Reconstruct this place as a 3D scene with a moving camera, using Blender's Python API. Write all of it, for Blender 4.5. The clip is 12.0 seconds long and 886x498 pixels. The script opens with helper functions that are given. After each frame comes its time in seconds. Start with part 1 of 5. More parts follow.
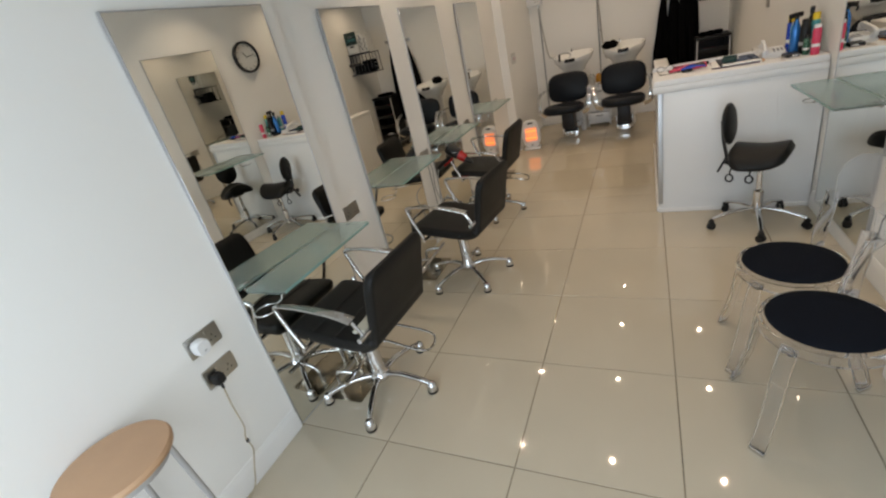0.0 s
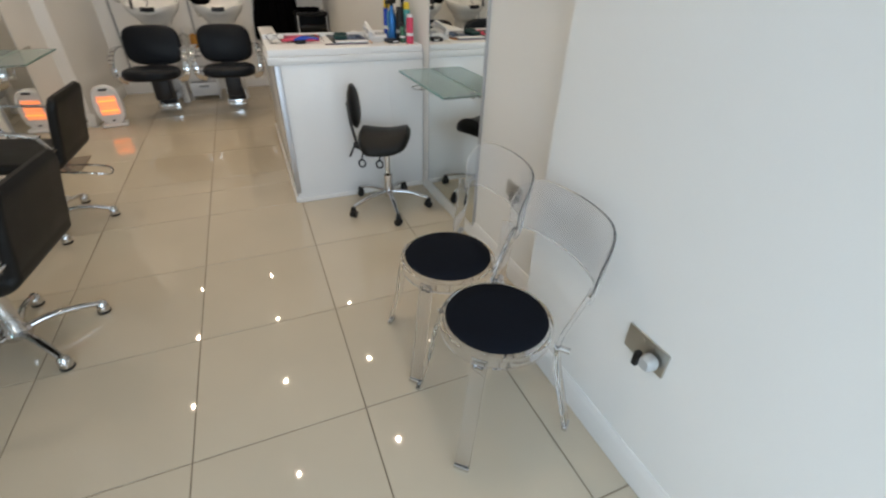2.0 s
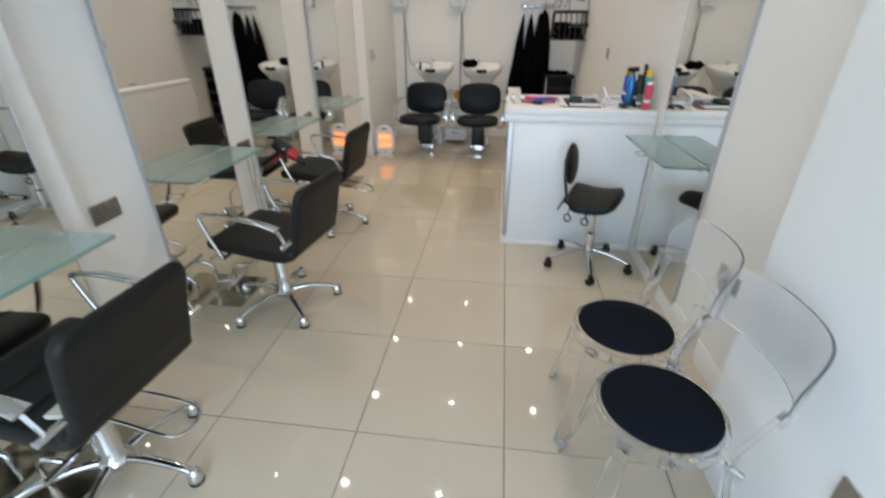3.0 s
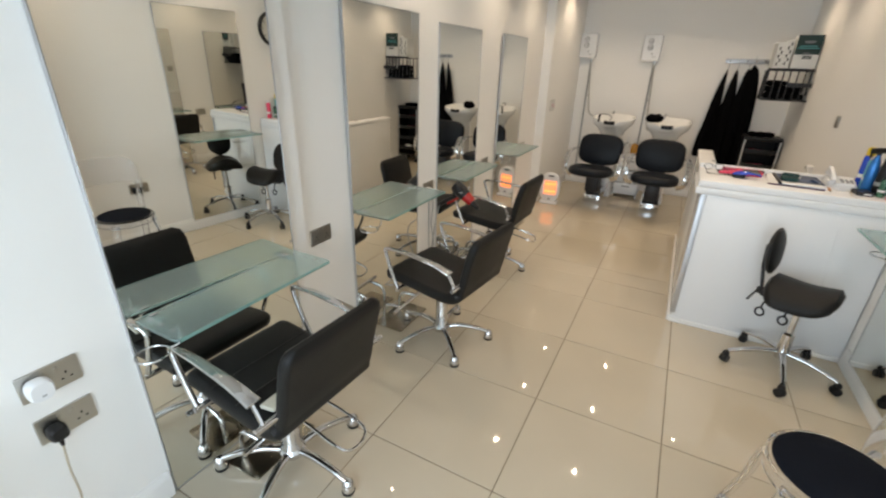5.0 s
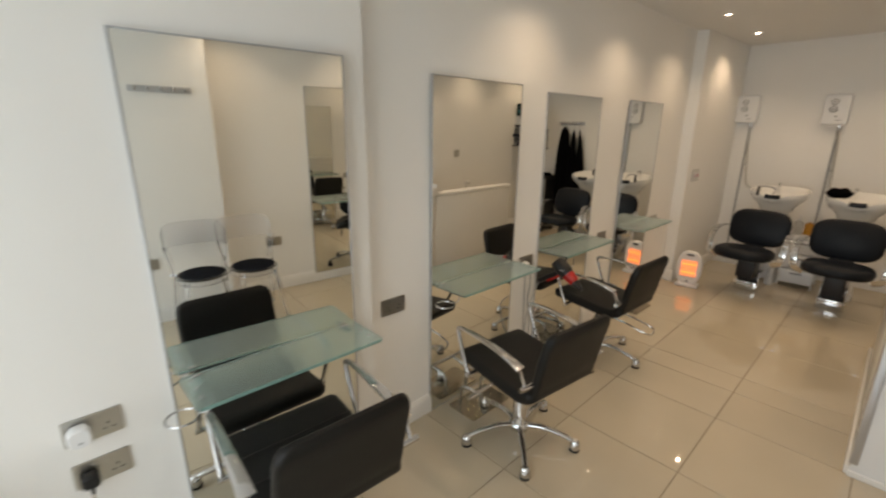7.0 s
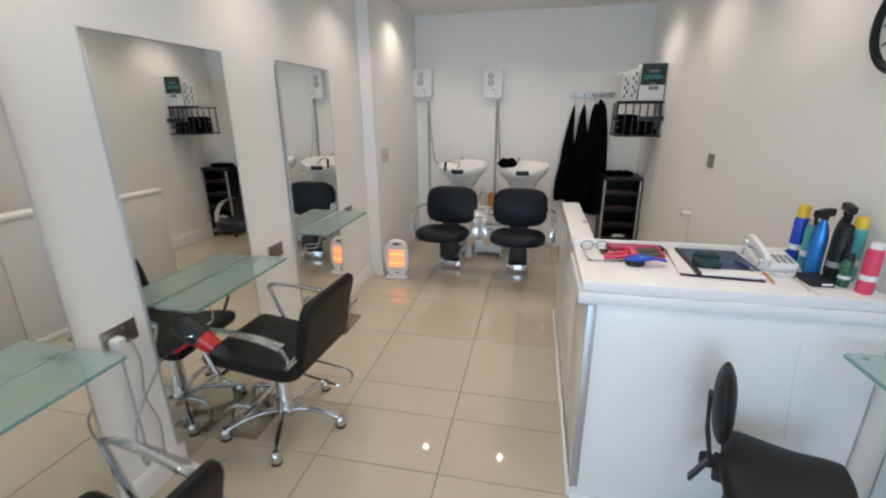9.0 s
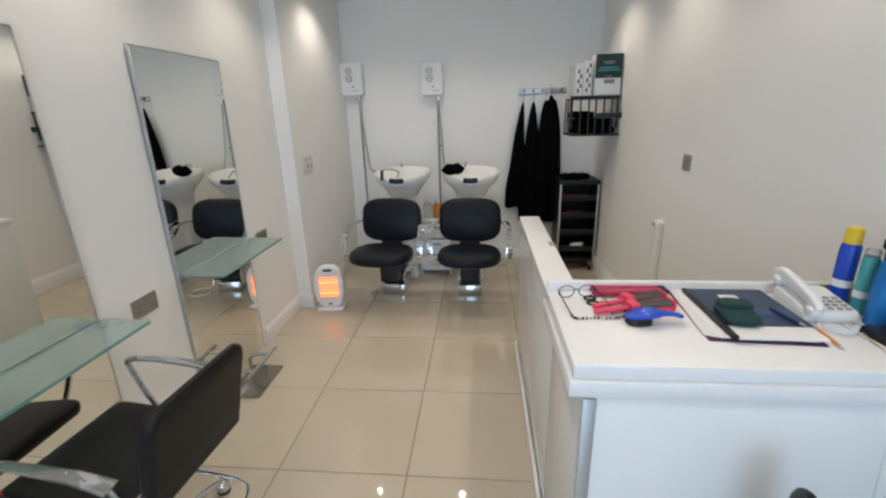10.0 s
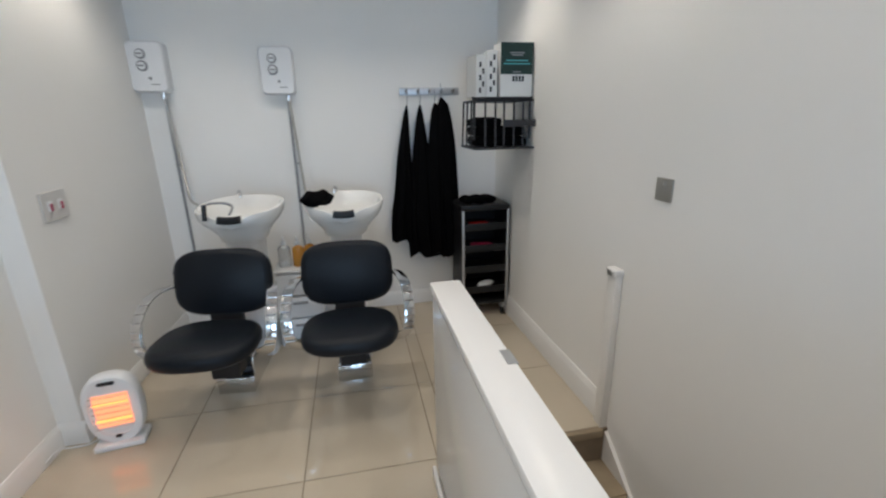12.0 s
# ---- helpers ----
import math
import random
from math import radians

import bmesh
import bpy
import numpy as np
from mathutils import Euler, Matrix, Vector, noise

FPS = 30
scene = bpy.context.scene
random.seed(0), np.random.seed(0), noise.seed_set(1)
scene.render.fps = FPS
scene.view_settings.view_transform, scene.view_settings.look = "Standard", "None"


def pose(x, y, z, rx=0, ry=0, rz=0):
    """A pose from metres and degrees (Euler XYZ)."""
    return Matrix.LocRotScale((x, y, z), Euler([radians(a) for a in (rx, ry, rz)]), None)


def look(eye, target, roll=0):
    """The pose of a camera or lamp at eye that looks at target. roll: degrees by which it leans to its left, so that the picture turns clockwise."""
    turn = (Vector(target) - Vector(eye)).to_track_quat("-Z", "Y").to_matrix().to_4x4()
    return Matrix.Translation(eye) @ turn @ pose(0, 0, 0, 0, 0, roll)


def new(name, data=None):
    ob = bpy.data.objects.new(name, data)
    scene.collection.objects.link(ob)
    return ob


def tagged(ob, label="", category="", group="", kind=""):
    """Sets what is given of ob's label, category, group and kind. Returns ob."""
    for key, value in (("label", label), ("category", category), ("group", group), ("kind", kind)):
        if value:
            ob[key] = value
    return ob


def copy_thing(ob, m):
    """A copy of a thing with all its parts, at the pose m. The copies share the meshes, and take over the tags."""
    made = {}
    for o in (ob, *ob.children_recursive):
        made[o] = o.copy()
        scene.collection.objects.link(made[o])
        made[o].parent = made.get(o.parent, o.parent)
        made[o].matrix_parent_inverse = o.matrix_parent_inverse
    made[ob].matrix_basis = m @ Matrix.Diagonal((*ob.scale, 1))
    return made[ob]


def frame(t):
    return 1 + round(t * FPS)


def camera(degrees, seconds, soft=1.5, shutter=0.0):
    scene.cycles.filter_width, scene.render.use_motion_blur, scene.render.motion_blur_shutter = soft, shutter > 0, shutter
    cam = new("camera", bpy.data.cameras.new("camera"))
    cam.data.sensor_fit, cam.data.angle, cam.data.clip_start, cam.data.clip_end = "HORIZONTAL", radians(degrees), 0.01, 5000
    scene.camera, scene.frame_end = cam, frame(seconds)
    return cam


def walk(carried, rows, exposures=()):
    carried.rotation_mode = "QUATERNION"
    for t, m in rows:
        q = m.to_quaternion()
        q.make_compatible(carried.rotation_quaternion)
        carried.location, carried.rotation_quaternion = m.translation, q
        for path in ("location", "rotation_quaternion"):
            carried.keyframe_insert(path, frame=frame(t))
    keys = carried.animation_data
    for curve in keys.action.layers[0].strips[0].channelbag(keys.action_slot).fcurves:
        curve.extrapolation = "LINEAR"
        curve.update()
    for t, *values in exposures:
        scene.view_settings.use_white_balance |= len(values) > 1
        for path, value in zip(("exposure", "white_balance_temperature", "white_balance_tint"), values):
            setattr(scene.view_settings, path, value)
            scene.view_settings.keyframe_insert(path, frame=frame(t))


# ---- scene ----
cam = camera(91.6, 12.0, 2.2, 0.3)
# seconds, stops, kelvin, tint
LOOK = [(0, -0.4, 7400, 18), (0.5, -0.21, 8100, 16), (1.0, -0.06, 7700, 17), (1.5, -0.12, 6850, 15), (2.0, -0.23, 6800, 15), (2.5, -0.09, 6550, 14), (3.5, 0.07, 6200, 14), (5.5, 0.07, 7500, 17), (6.0, -0.1, 7700, 18), (6.5, -0.29, 7800, 19), (7.0, -0.31, 8200, 19), (7.5, 0.01, 7350, 17), (9.5, 0.1, 6000, 14), (10.5, 0.06, 5800, 12), (11, 0.06, 5650, 12), (12, 0.08, 5650, 12)]
PATH = [
    (0, (0.209, 1.166, 1.535), (-0.654, 2.759, 0.686), -13.9),
    (0.5, (0.102, 1.333, 1.537), (-0.677, 2.933, 0.626), -18.7),
    (1, (0.042, 1.645, 1.497), (-0.092, 3.318, 0.41), -17.9),
    (1.5, (0.13, 1.749, 1.424), (0.717, 3.269, 0.263), -7.2),
    (2, (0.151, 1.763, 1.405), (0.815, 3.293, 0.302), 1.7),
    (2.5, (0.206, 1.711, 1.363), (0.426, 3.364, 0.259), 3.0),
    (3, (0.219, 1.663, 1.445), (-0.009, 3.426, 0.527), -0.0),
    (3.5, (0.112, 1.597, 1.581), (-0.388, 3.407, 0.892), -0.5),
    (5.3, (0.081, 1.667, 1.572), (-0.899, 3.225, 0.789), 0.4),
    (5.5, (0.132, 1.691, 1.578), (-0.982, 3.191, 0.865), -0.8),
    (6, (0.23, 1.739, 1.6), (-1.147, 3.057, 0.994), -1.9),
    (6.5, (0.249, 1.792, 1.611), (-1.264, 2.98, 1.065), -1.5),
    (7, (0.179, 1.99, 1.6), (-1.217, 3.316, 1.059), 0.5),
    (7.5, (0.168, 2.285, 1.614), (-0.901, 3.88, 1.056), 0.9),
    (7.7, (0.184, 2.382, 1.623), (-0.79, 4.029, 1.042), 0.9),
    (9.3, (0.052, 3.317, 1.54), (-0.251, 5.195, 0.922), -1.0),
    (9.5, (0.051, 3.44, 1.542), (-0.209, 5.324, 0.921), -1.3),
    (10, (0.042, 3.728, 1.532), (-0.131, 5.624, 0.918), -1.5),
    (10.5, (0.04, 3.998, 1.535), (-0.062, 5.899, 0.92), -1.5),
    (11, (0.019, 4.227, 1.531), (0.029, 6.133, 0.925), -1.5),
    (11.5, (0.02, 4.537, 1.521), (0.192, 6.438, 0.923), -1.1),
    (12, (0.026, 4.822, 1.499), (0.41, 6.695, 0.914), -1.0),
]
walk(cam, [(t, look(eye, target, roll)) for t, eye, target, roll in PATH], LOOK)
DAY_WATTS, LAMP_WATTS = 60.0, 15.0

# ---- world, daylight and lamps ----
world = bpy.data.worlds.new("sky")
scene.world = world
world.use_nodes = True
wn = world.node_tree.nodes
sky = wn.new("ShaderNodeTexSky")
sky.sky_type, sky.sun_disc = "NISHITA", False
sky.sun_elevation, sky.sun_rotation = radians(38), radians(150)
wn["Background"].inputs["Strength"].default_value = 0.12
world.node_tree.links.new(sky.outputs[0], wn["Background"].inputs["Color"])

sun = new("sun", bpy.data.lights.new("sun", "SUN"))
sun.data.energy, sun.data.angle, sun.data.color = 1.0, radians(12), (1.0, 0.95, 0.88)
sun.matrix_world = look((0, 0, 20), (-4, -9, 12))

day = new("window_daylight", bpy.data.lights.new("window_daylight", "AREA"))
day.data.shape, day.data.size, day.data.size_y = "RECTANGLE", 1.9, 2.0
day.data.energy, day.data.color = DAY_WATTS, (0.605, 0.81, 0.985)
day.matrix_world = look((-0.1, 0.19, 1.25), (-0.1, 4.6, -0.45))

CEIL = 2.52
LAMP_X = (-1.07, -0.15, 0.79)
LAMP_Y = (4.2, 5.33, 6.39, 7.40)
# the two at y 3.1 are unseen, added to brighten the front; the rest are real
LAMP_AT = [(-0.15, 3.1), (0.79, 3.1)] + [(lx, ly) for ly in LAMP_Y for lx in LAMP_X]
spot = bpy.data.lights.new("downlight_lamp", "SPOT")
spot.energy, spot.color, spot.spot_size, spot.spot_blend, spot.shadow_soft_size = LAMP_WATTS, (1.0, 0.85, 0.645), radians(124), 0.85, 0.014
for lx, ly in LAMP_AT:
    new("downlight_lamp", spot).matrix_world = look((lx, ly, CEIL - 0.03), (lx, ly, 0))


# ---- mesh helpers ----
def B():
    return bmesh.new()


def box(bm, c, s, bev=0.0, seg=2, m=None):
    """A box of size s round c, with its edges rounded."""
    mm = Matrix.Translation(c) @ Matrix.Diagonal((*s, 1))
    geo = bmesh.ops.create_cube(bm, size=1.0, matrix=mm)["verts"]
    if m is not None:
        bmesh.ops.transform(bm, matrix=m, verts=geo)
    if bev > 0:
        edges = list({e for v in geo for e in v.link_edges})
        bmesh.ops.bevel(bm, geom=edges, offset=bev, segments=seg, profile=0.5, affect="EDGES")
    return bm


def slab(bm, x0, x1, y0, y1, z0, z1, bev=0.0, seg=2):
    return box(bm, ((x0 + x1) / 2, (y0 + y1) / 2, (z0 + z1) / 2), (x1 - x0, y1 - y0, z1 - z0), bev, seg)


def loft(bm, rings, cap=True, closed=False):
    """Joins rings of the same number of points."""
    vs = [[bm.verts.new(p) for p in r] for r in rings]
    n = len(vs[0])
    pairs = list(zip(vs, vs[1:])) + ([(vs[-1], vs[0])] if closed else [])
    for a, b in pairs:
        for k in range(n):
            bm.faces.new((a[k], a[(k + 1) % n], b[(k + 1) % n], b[k]))
    if cap and not closed:
        bm.faces.new(vs[0][::-1])
        bm.faces.new(vs[-1])
    return bm


def smooth(pts, k=5, closed=False):
    """A smooth line through points."""
    p = [Vector(q) for q in pts]
    out, n = [], len(p)
    last = n if closed else n - 1
    for i in range(last):
        a = p[(i - 1) % n] if closed or i > 0 else p[i]
        b, c = p[i], p[(i + 1) % n]
        d = p[(i + 2) % n] if closed or i + 2 < n else c
        for j in range(k):
            t = j / k
            out.append(0.5 * (2 * b + (c - a) * t + (2 * a - 5 * b + 4 * c - d) * t * t + (3 * b - a - 3 * c + d) * t ** 3))
    if not closed:
        out.append(p[-1])
    return out


def sweep(bm, pts, section, up=(0, 0, 1), closed=False, scales=None):
    """Sweeps a 2D section (side, up) along points."""
    pts = [Vector(p) for p in pts]
    n, rings, ref = len(pts), [], Vector(up)
    for i, p in enumerate(pts):
        a = pts[(i - 1) % n] if closed or i > 0 else p
        b = pts[(i + 1) % n] if closed or i + 1 < n else p
        t = (b - a).normalized()
        side = t.cross(ref)
        if side.length < 1e-4:
            side = t.cross(Vector((1, 0.3, 0.1)))
        side.normalize()
        u = side.cross(t).normalized()
        ref = u
        sx, sy = scales[i] if scales else (1, 1)
        rings.append([p + side * (x * sx) + u * (y * sy) for x, y in section])
    return loft(bm, rings, closed=closed)


def circle(r, n=10):
    return [(r * math.cos(2 * math.pi * i / n), r * math.sin(2 * math.pi * i / n)) for i in range(n)]


def tube(bm, pts, r, n=10, closed=False, up=(0, 0, 1)):
    return sweep(bm, pts, circle(r, n), up, closed)


def cyl(bm, a, b, r, r2=None, n=18):
    r2 = r if r2 is None else r2
    a, b = Vector(a), Vector(b)
    s, e = circle(1, n), 0
    t = (b - a).normalized()
    side = t.orthogonal().normalized()
    u = t.cross(side)
    return loft(bm, [[a + (side * x + u * y) * r for x, y in s], [b + (side * x + u * y) * r2 for x, y in s]])


def lathe(bm, prof, n=28, c=(0, 0, 0), cap=True, sx=1.0, sy=1.0):
    rings = [[Vector((c[0] + r * sx * math.cos(2 * math.pi * i / n), c[1] + r * sy * math.sin(2 * math.pi * i / n), c[2] + z)) for i in range(n)] for r, z in prof]
    return loft(bm, rings, cap)


def rrect(w, h, r, n=4):
    """A rectangle with round corners, as a ring of 2D points."""
    out = []
    for cx, cy, a0 in ((w / 2 - r, h / 2 - r, 0), (-w / 2 + r, h / 2 - r, 90), (-w / 2 + r, -h / 2 + r, 180), (w / 2 - r, -h / 2 + r, 270)):
        for i in range(n + 1):
            a = radians(a0 + 90 * i / n)
            out.append((cx + r * math.cos(a), cy + r * math.sin(a)))
    return out


def plate(bm, ring, depth, frame3, bev=0.0):
    """A 2D ring as a plate of some depth; frame3: a matrix whose x, y span the ring and z is the depth."""
    if bev > 0:
        k = 1 - 2 * bev / max(max(abs(x) for x, _ in ring) * 2, 1e-3)
        layers = [(k, 0), (1, bev), (1, depth - bev), (k, depth)]
    else:
        layers = [(1, 0), (1, depth)]
    return loft(bm, [[frame3 @ Vector((x * s, y * s, z)) for x, y in ring] for s, z in layers])


def part(name, bm, material, parent=None, label="", sharp=38):
    """Links a bmesh as one mesh object under a thing or a part."""
    bmesh.ops.recalc_face_normals(bm, faces=bm.faces)
    limit = radians(sharp)
    for f in bm.faces:
        f.smooth = True
    for e in bm.edges:
        e.smooth = len(e.link_faces) == 2 and e.calc_face_angle(0) < limit
    me = bpy.data.meshes.new(name)
    bm.to_mesh(me)
    bm.free()
    me.materials.append(material)
    ob = new(name, me)
    ob.parent = parent
    return tagged(ob, label)


def thing(name, m, label, category, group=""):
    ob = new(name)
    ob.empty_display_size = 0.1
    ob.matrix_world = m
    return tagged(ob, label, category, group)


def setting(name, bm, material, label, category):
    return tagged(part(name, bm, material), label, category, "", "structure")


# ---- materials ----
def mat(name, col, rough=0.5, metal=0.0, var=0.06, scale=6.0, bump=0.0, bscale=120.0, trans=0.0, ior=1.45, coat=0.0, rvar=0.06, spread=0.0, spec=0.5):
    """Paint, plastic, metal, cloth or glass, with variation at two scales."""
    m = bpy.data.materials.new(name)
    m.use_nodes = True
    nt = m.node_tree
    nd, lk = nt.nodes, nt.links
    p = nd["Principled BSDF"]
    tc = nd.new("ShaderNodeTexCoord")
    big, fine = nd.new("ShaderNodeTexNoise"), nd.new("ShaderNodeTexNoise")
    big.inputs["Scale"].default_value, big.inputs["Detail"].default_value = scale, 4
    fine.inputs["Scale"].default_value, fine.inputs["Detail"].default_value = bscale, 3
    lk.new(tc.outputs["Object"], big.inputs["Vector"])
    lk.new(tc.outputs["Object"], fine.inputs["Vector"])
    ramp = nd.new("ShaderNodeMix")
    ramp.data_type = "RGBA"
    ramp.inputs[6].default_value = (*[max(c * (1 - var), 0) for c in col], 1)
    ramp.inputs[7].default_value = (*[min(c * (1 + var), 1) for c in col], 1)
    lk.new(big.outputs["Fac"], ramp.inputs[0])
    out = ramp.outputs[2]
    if spread > 0:
        info, hsv, mr = nd.new("ShaderNodeObjectInfo"), nd.new("ShaderNodeHueSaturation"), nd.new("ShaderNodeMapRange")
        mr.inputs[3].default_value, mr.inputs[4].default_value = 1 - spread, 1 + spread
        lk.new(info.outputs["Random"], mr.inputs[0])
        lk.new(mr.outputs[0], hsv.inputs["Value"])
        lk.new(out, hsv.inputs["Color"])
        out = hsv.outputs[0]
    lk.new(out, p.inputs["Base Color"])
    rr = nd.new("ShaderNodeMapRange")
    rr.inputs[3].default_value, rr.inputs[4].default_value = max(rough - rvar, 0.0), min(rough + rvar, 1)
    mixn = nd.new("ShaderNodeMath")
    mixn.operation = "MULTIPLY"
    lk.new(big.outputs["Fac"], mixn.inputs[0])
    lk.new(fine.outputs["Fac"], mixn.inputs[1])
    mixn2 = nd.new("ShaderNodeMath")
    mixn2.operation = "MULTIPLY"
    mixn2.inputs[1].default_value = 2.6
    lk.new(mixn.outputs[0], mixn2.inputs[0])
    lk.new(mixn2.outputs[0], rr.inputs[0])
    lk.new(rr.outputs[0], p.inputs["Roughness"])
    p.inputs["Metallic"].default_value = metal
    p.inputs["IOR"].default_value = ior
    p.inputs["Transmission Weight"].default_value = trans
    p.inputs["Coat Weight"].default_value = coat
    p.inputs["Specular IOR Level"].default_value = spec
    if bump > 0:
        b = nd.new("ShaderNodeBump")
        b.inputs["Strength"].default_value, b.inputs["Distance"].default_value = bump, 0.002
        lk.new(fine.outputs["Fac"], b.inputs["Height"])
        lk.new(b.outputs[0], p.inputs["Normal"])
    return m


def glow(name, col, strength):
    m = bpy.data.materials.new(name)
    m.use_nodes = True
    p = m.node_tree.nodes["Principled BSDF"]
    p.inputs["Base Color"].default_value = (*col, 1)
    p.inputs["Emission Color"].default_value = (*col, 1)
    p.inputs["Emission Strength"].default_value = strength
    return m


WALL = mat("white_wall_paint", (0.86, 0.85, 0.825), 0.62, var=0.025, scale=1.3, bump=0.12, bscale=210)
CEILING = mat("white_ceiling_paint", (0.80, 0.79, 0.77), 0.75, var=0.02, scale=1.0, bump=0.1, bscale=160)
GLOSSWHITE = mat("white_gloss_paint", (0.80, 0.79, 0.77), 0.30, var=0.02, scale=3, rvar=0.015)
TILE = mat("polished_cream_porcelain", (0.53, 0.462, 0.358), 0.022, var=0.07, scale=2.2, bscale=14, rvar=0.012, ior=1.58, spread=0.03)
GROUT = mat("brown_grout", (0.21, 0.165, 0.12), 0.85, var=0.3, scale=9, bump=0.3)
LAMINATE = mat("white_laminate", (0.80, 0.80, 0.80), 0.30, var=0.02, scale=4, rvar=0.015)
PANEL = mat("glossy_white_panel", (0.70, 0.70, 0.69), 0.16, var=0.03, scale=2, rvar=0.015)
VINYL = mat("black_vinyl", (0.0085, 0.0082, 0.008), 0.47, var=0.25, scale=9, bump=0.3, bscale=260, spec=0.30)
NAVYVINYL = mat("blue_black_vinyl", (0.006, 0.0085, 0.013), 0.40, var=0.2, scale=7, bump=0.2, bscale=240, spec=0.25)
CHROME = mat("chrome", (0.66, 0.66, 0.67), 0.06, 1.0, var=0.04, scale=9, rvar=0.04)
STEEL = mat("brushed_steel", (0.50, 0.49, 0.46), 0.32, 1.0, var=0.08, scale=12, bump=0.08)
ALU = mat("anodised_aluminium", (0.52, 0.53, 0.55), 0.42, 0.9, var=0.05, scale=10)
DARKSTEEL = mat("bronzed_steel_plate", (0.36, 0.32, 0.255), 0.17, 1.0, var=0.1, scale=7)
MIRROR = mat("mirror_silvering", (0.84, 0.85, 0.82), 0.006, 1.0, var=0.008, scale=2, rvar=0.004)
FROST = mat("green_frosted_glass", (0.68, 0.885, 0.88), 0.20, trans=0.90, ior=1.45, var=0.02, rvar=0.01)
GLASSEDGE = mat("green_glass_edge", (0.26, 0.47, 0.43), 0.15, trans=0.3, ior=1.5, var=0.02)
GLASSREAR = mat("pale_green_ground_edge", (0.44, 0.62, 0.58), 0.3, trans=0.4, var=0.03)
ACRYLIC = mat("clear_acrylic", (0.955, 0.955, 0.965), 0.03, trans=0.985, ior=1.22, var=0.005, rvar=0.02)
# same clear plastic, with the glare on the band put in as white haze
ACRYLICBAND = mat("glare_whitened_acrylic", (0.955, 0.955, 0.965), 0.07, trans=0.92, ior=1.25, var=0.01, rvar=0.02)
BLACKFELT = mat("black_fabric", (0.006, 0.008, 0.013), 0.9, var=0.3, scale=14, bump=0.5, bscale=420, spec=0.12)
BLACKPLASTIC = mat("black_plastic", (0.010, 0.010, 0.011), 0.40, var=0.15, scale=10, spec=0.4)
WHITEPLASTIC = mat("white_plastic", (0.78, 0.79, 0.80), 0.32, var=0.02, scale=8)
GREYPLASTIC = mat("grey_plastic", (0.30, 0.31, 0.32), 0.4, var=0.06)
CERAMIC = mat("white_ceramic", (0.82, 0.82, 0.80), 0.10, var=0.015, coat=0.4)
WOOD = mat("beech_seat", (0.53, 0.32, 0.19), 0.42, var=0.14, scale=7, bump=0.1, bscale=70)
GREYMETAL = mat("grey_powder_coat", (0.45, 0.45, 0.46), 0.4, 0.4, var=0.06)
BLACKMETAL = mat("black_powder_coat", (0.03, 0.03, 0.033), 0.42, 0.3, var=0.1)
GOWN = mat("black_nylon", (0.0025, 0.0025, 0.003), 0.8, var=0.3, scale=12, bump=0.3, bscale=300, spec=0.06)
TOWEL = mat("black_towel", (0.003, 0.003, 0.0035), 0.95, var=0.3, scale=20, bump=0.8, bscale=240, spec=0.05)
RED = mat("red_plastic", (0.44, 0.017, 0.014), 0.25, var=0.06)
PINK = mat("pink_plastic", (0.72, 0.06, 0.13), 0.35, var=0.06)
CRIMSON = mat("crimson_plastic", (0.42, 0.03, 0.09), 0.35, var=0.06)
BLUE = mat("blue_plastic", (0.02, 0.07, 0.50), 0.22, var=0.08)
SKYBLUE = mat("metallic_blue_can", (0.03, 0.20, 0.55), 0.22, 0.4, var=0.06)
NAVY = mat("navy_card_cover", (0.025, 0.05, 0.11), 0.4, var=0.2, scale=5)
TEAL = mat("teal_plastic", (0.08, 0.38, 0.40), 0.3, var=0.08)
GREENCASE = mat("dark_green_cloth", (0.012, 0.045, 0.045), 0.85, var=0.2, bump=0.4)
YELLOW = mat("yellow_plastic", (0.78, 0.55, 0.03), 0.35)
PURPLE = mat("plum_card", (0.10, 0.02, 0.09), 0.5)
PAPER = mat("white_paper", (0.78, 0.78, 0.78), 0.8, var=0.03)
INK = mat("grey_print", (0.25, 0.25, 0.27), 0.8)
BRISTLE = mat("grey_bristles", (0.13, 0.12, 0.11), 0.8, var=0.5, scale=160, bump=0.8, bscale=400)
AMBER = mat("amber_shampoo", (0.75, 0.36, 0.06), 0.2, trans=0.35, var=0.05)
CLEARBOTTLE = mat("clear_bottle", (0.90, 0.92, 0.92), 0.12, trans=0.8, var=0.01)
GREENBOX = mat("dark_green_carton", (0.006, 0.028, 0.025), 0.4, var=0.3, scale=10)
CARTON = mat("white_carton", (0.74, 0.74, 0.72), 0.5, var=0.03)
TIMBER = mat("worn_timber_step", (0.30, 0.24, 0.16), 0.6, var=0.35, scale=8, bump=0.3, bscale=60)
STONE = mat("grey_pavement", (0.30, 0.29, 0.28), 0.8, var=0.15, scale=3, bump=0.4)
GLASS = mat("window_glass", (0.98, 0.99, 0.99), 0.0, trans=1.0, var=0.002, rvar=0.0)
CLOCKFACE = mat("pale_clock_dial", (0.62, 0.62, 0.60), 0.5)
HEAT = glow("glowing_heater_element", (1.0, 0.28, 0.06), 2.2)
HEATPANEL = glow("heater_reflector_glow", (1.0, 0.34, 0.14), 0.95)
LAMPGLOW = glow("downlight_lens", (1.0, 0.92, 0.78), 40.0)

# ---- the large structure ----
FRONT, BACK = 0.05, 8.17
XL0, XL1, XL2 = -1.375, -1.455, -1.350     # left wall: front, middle, wash area
XR0, XR1 = 1.047, 1.20                      # right wall: front, and within it the rear


def xr(y):
    """The rear part of the right wall runs slightly askew."""
    return 1.235 - (y - 3.06) * 0.0165


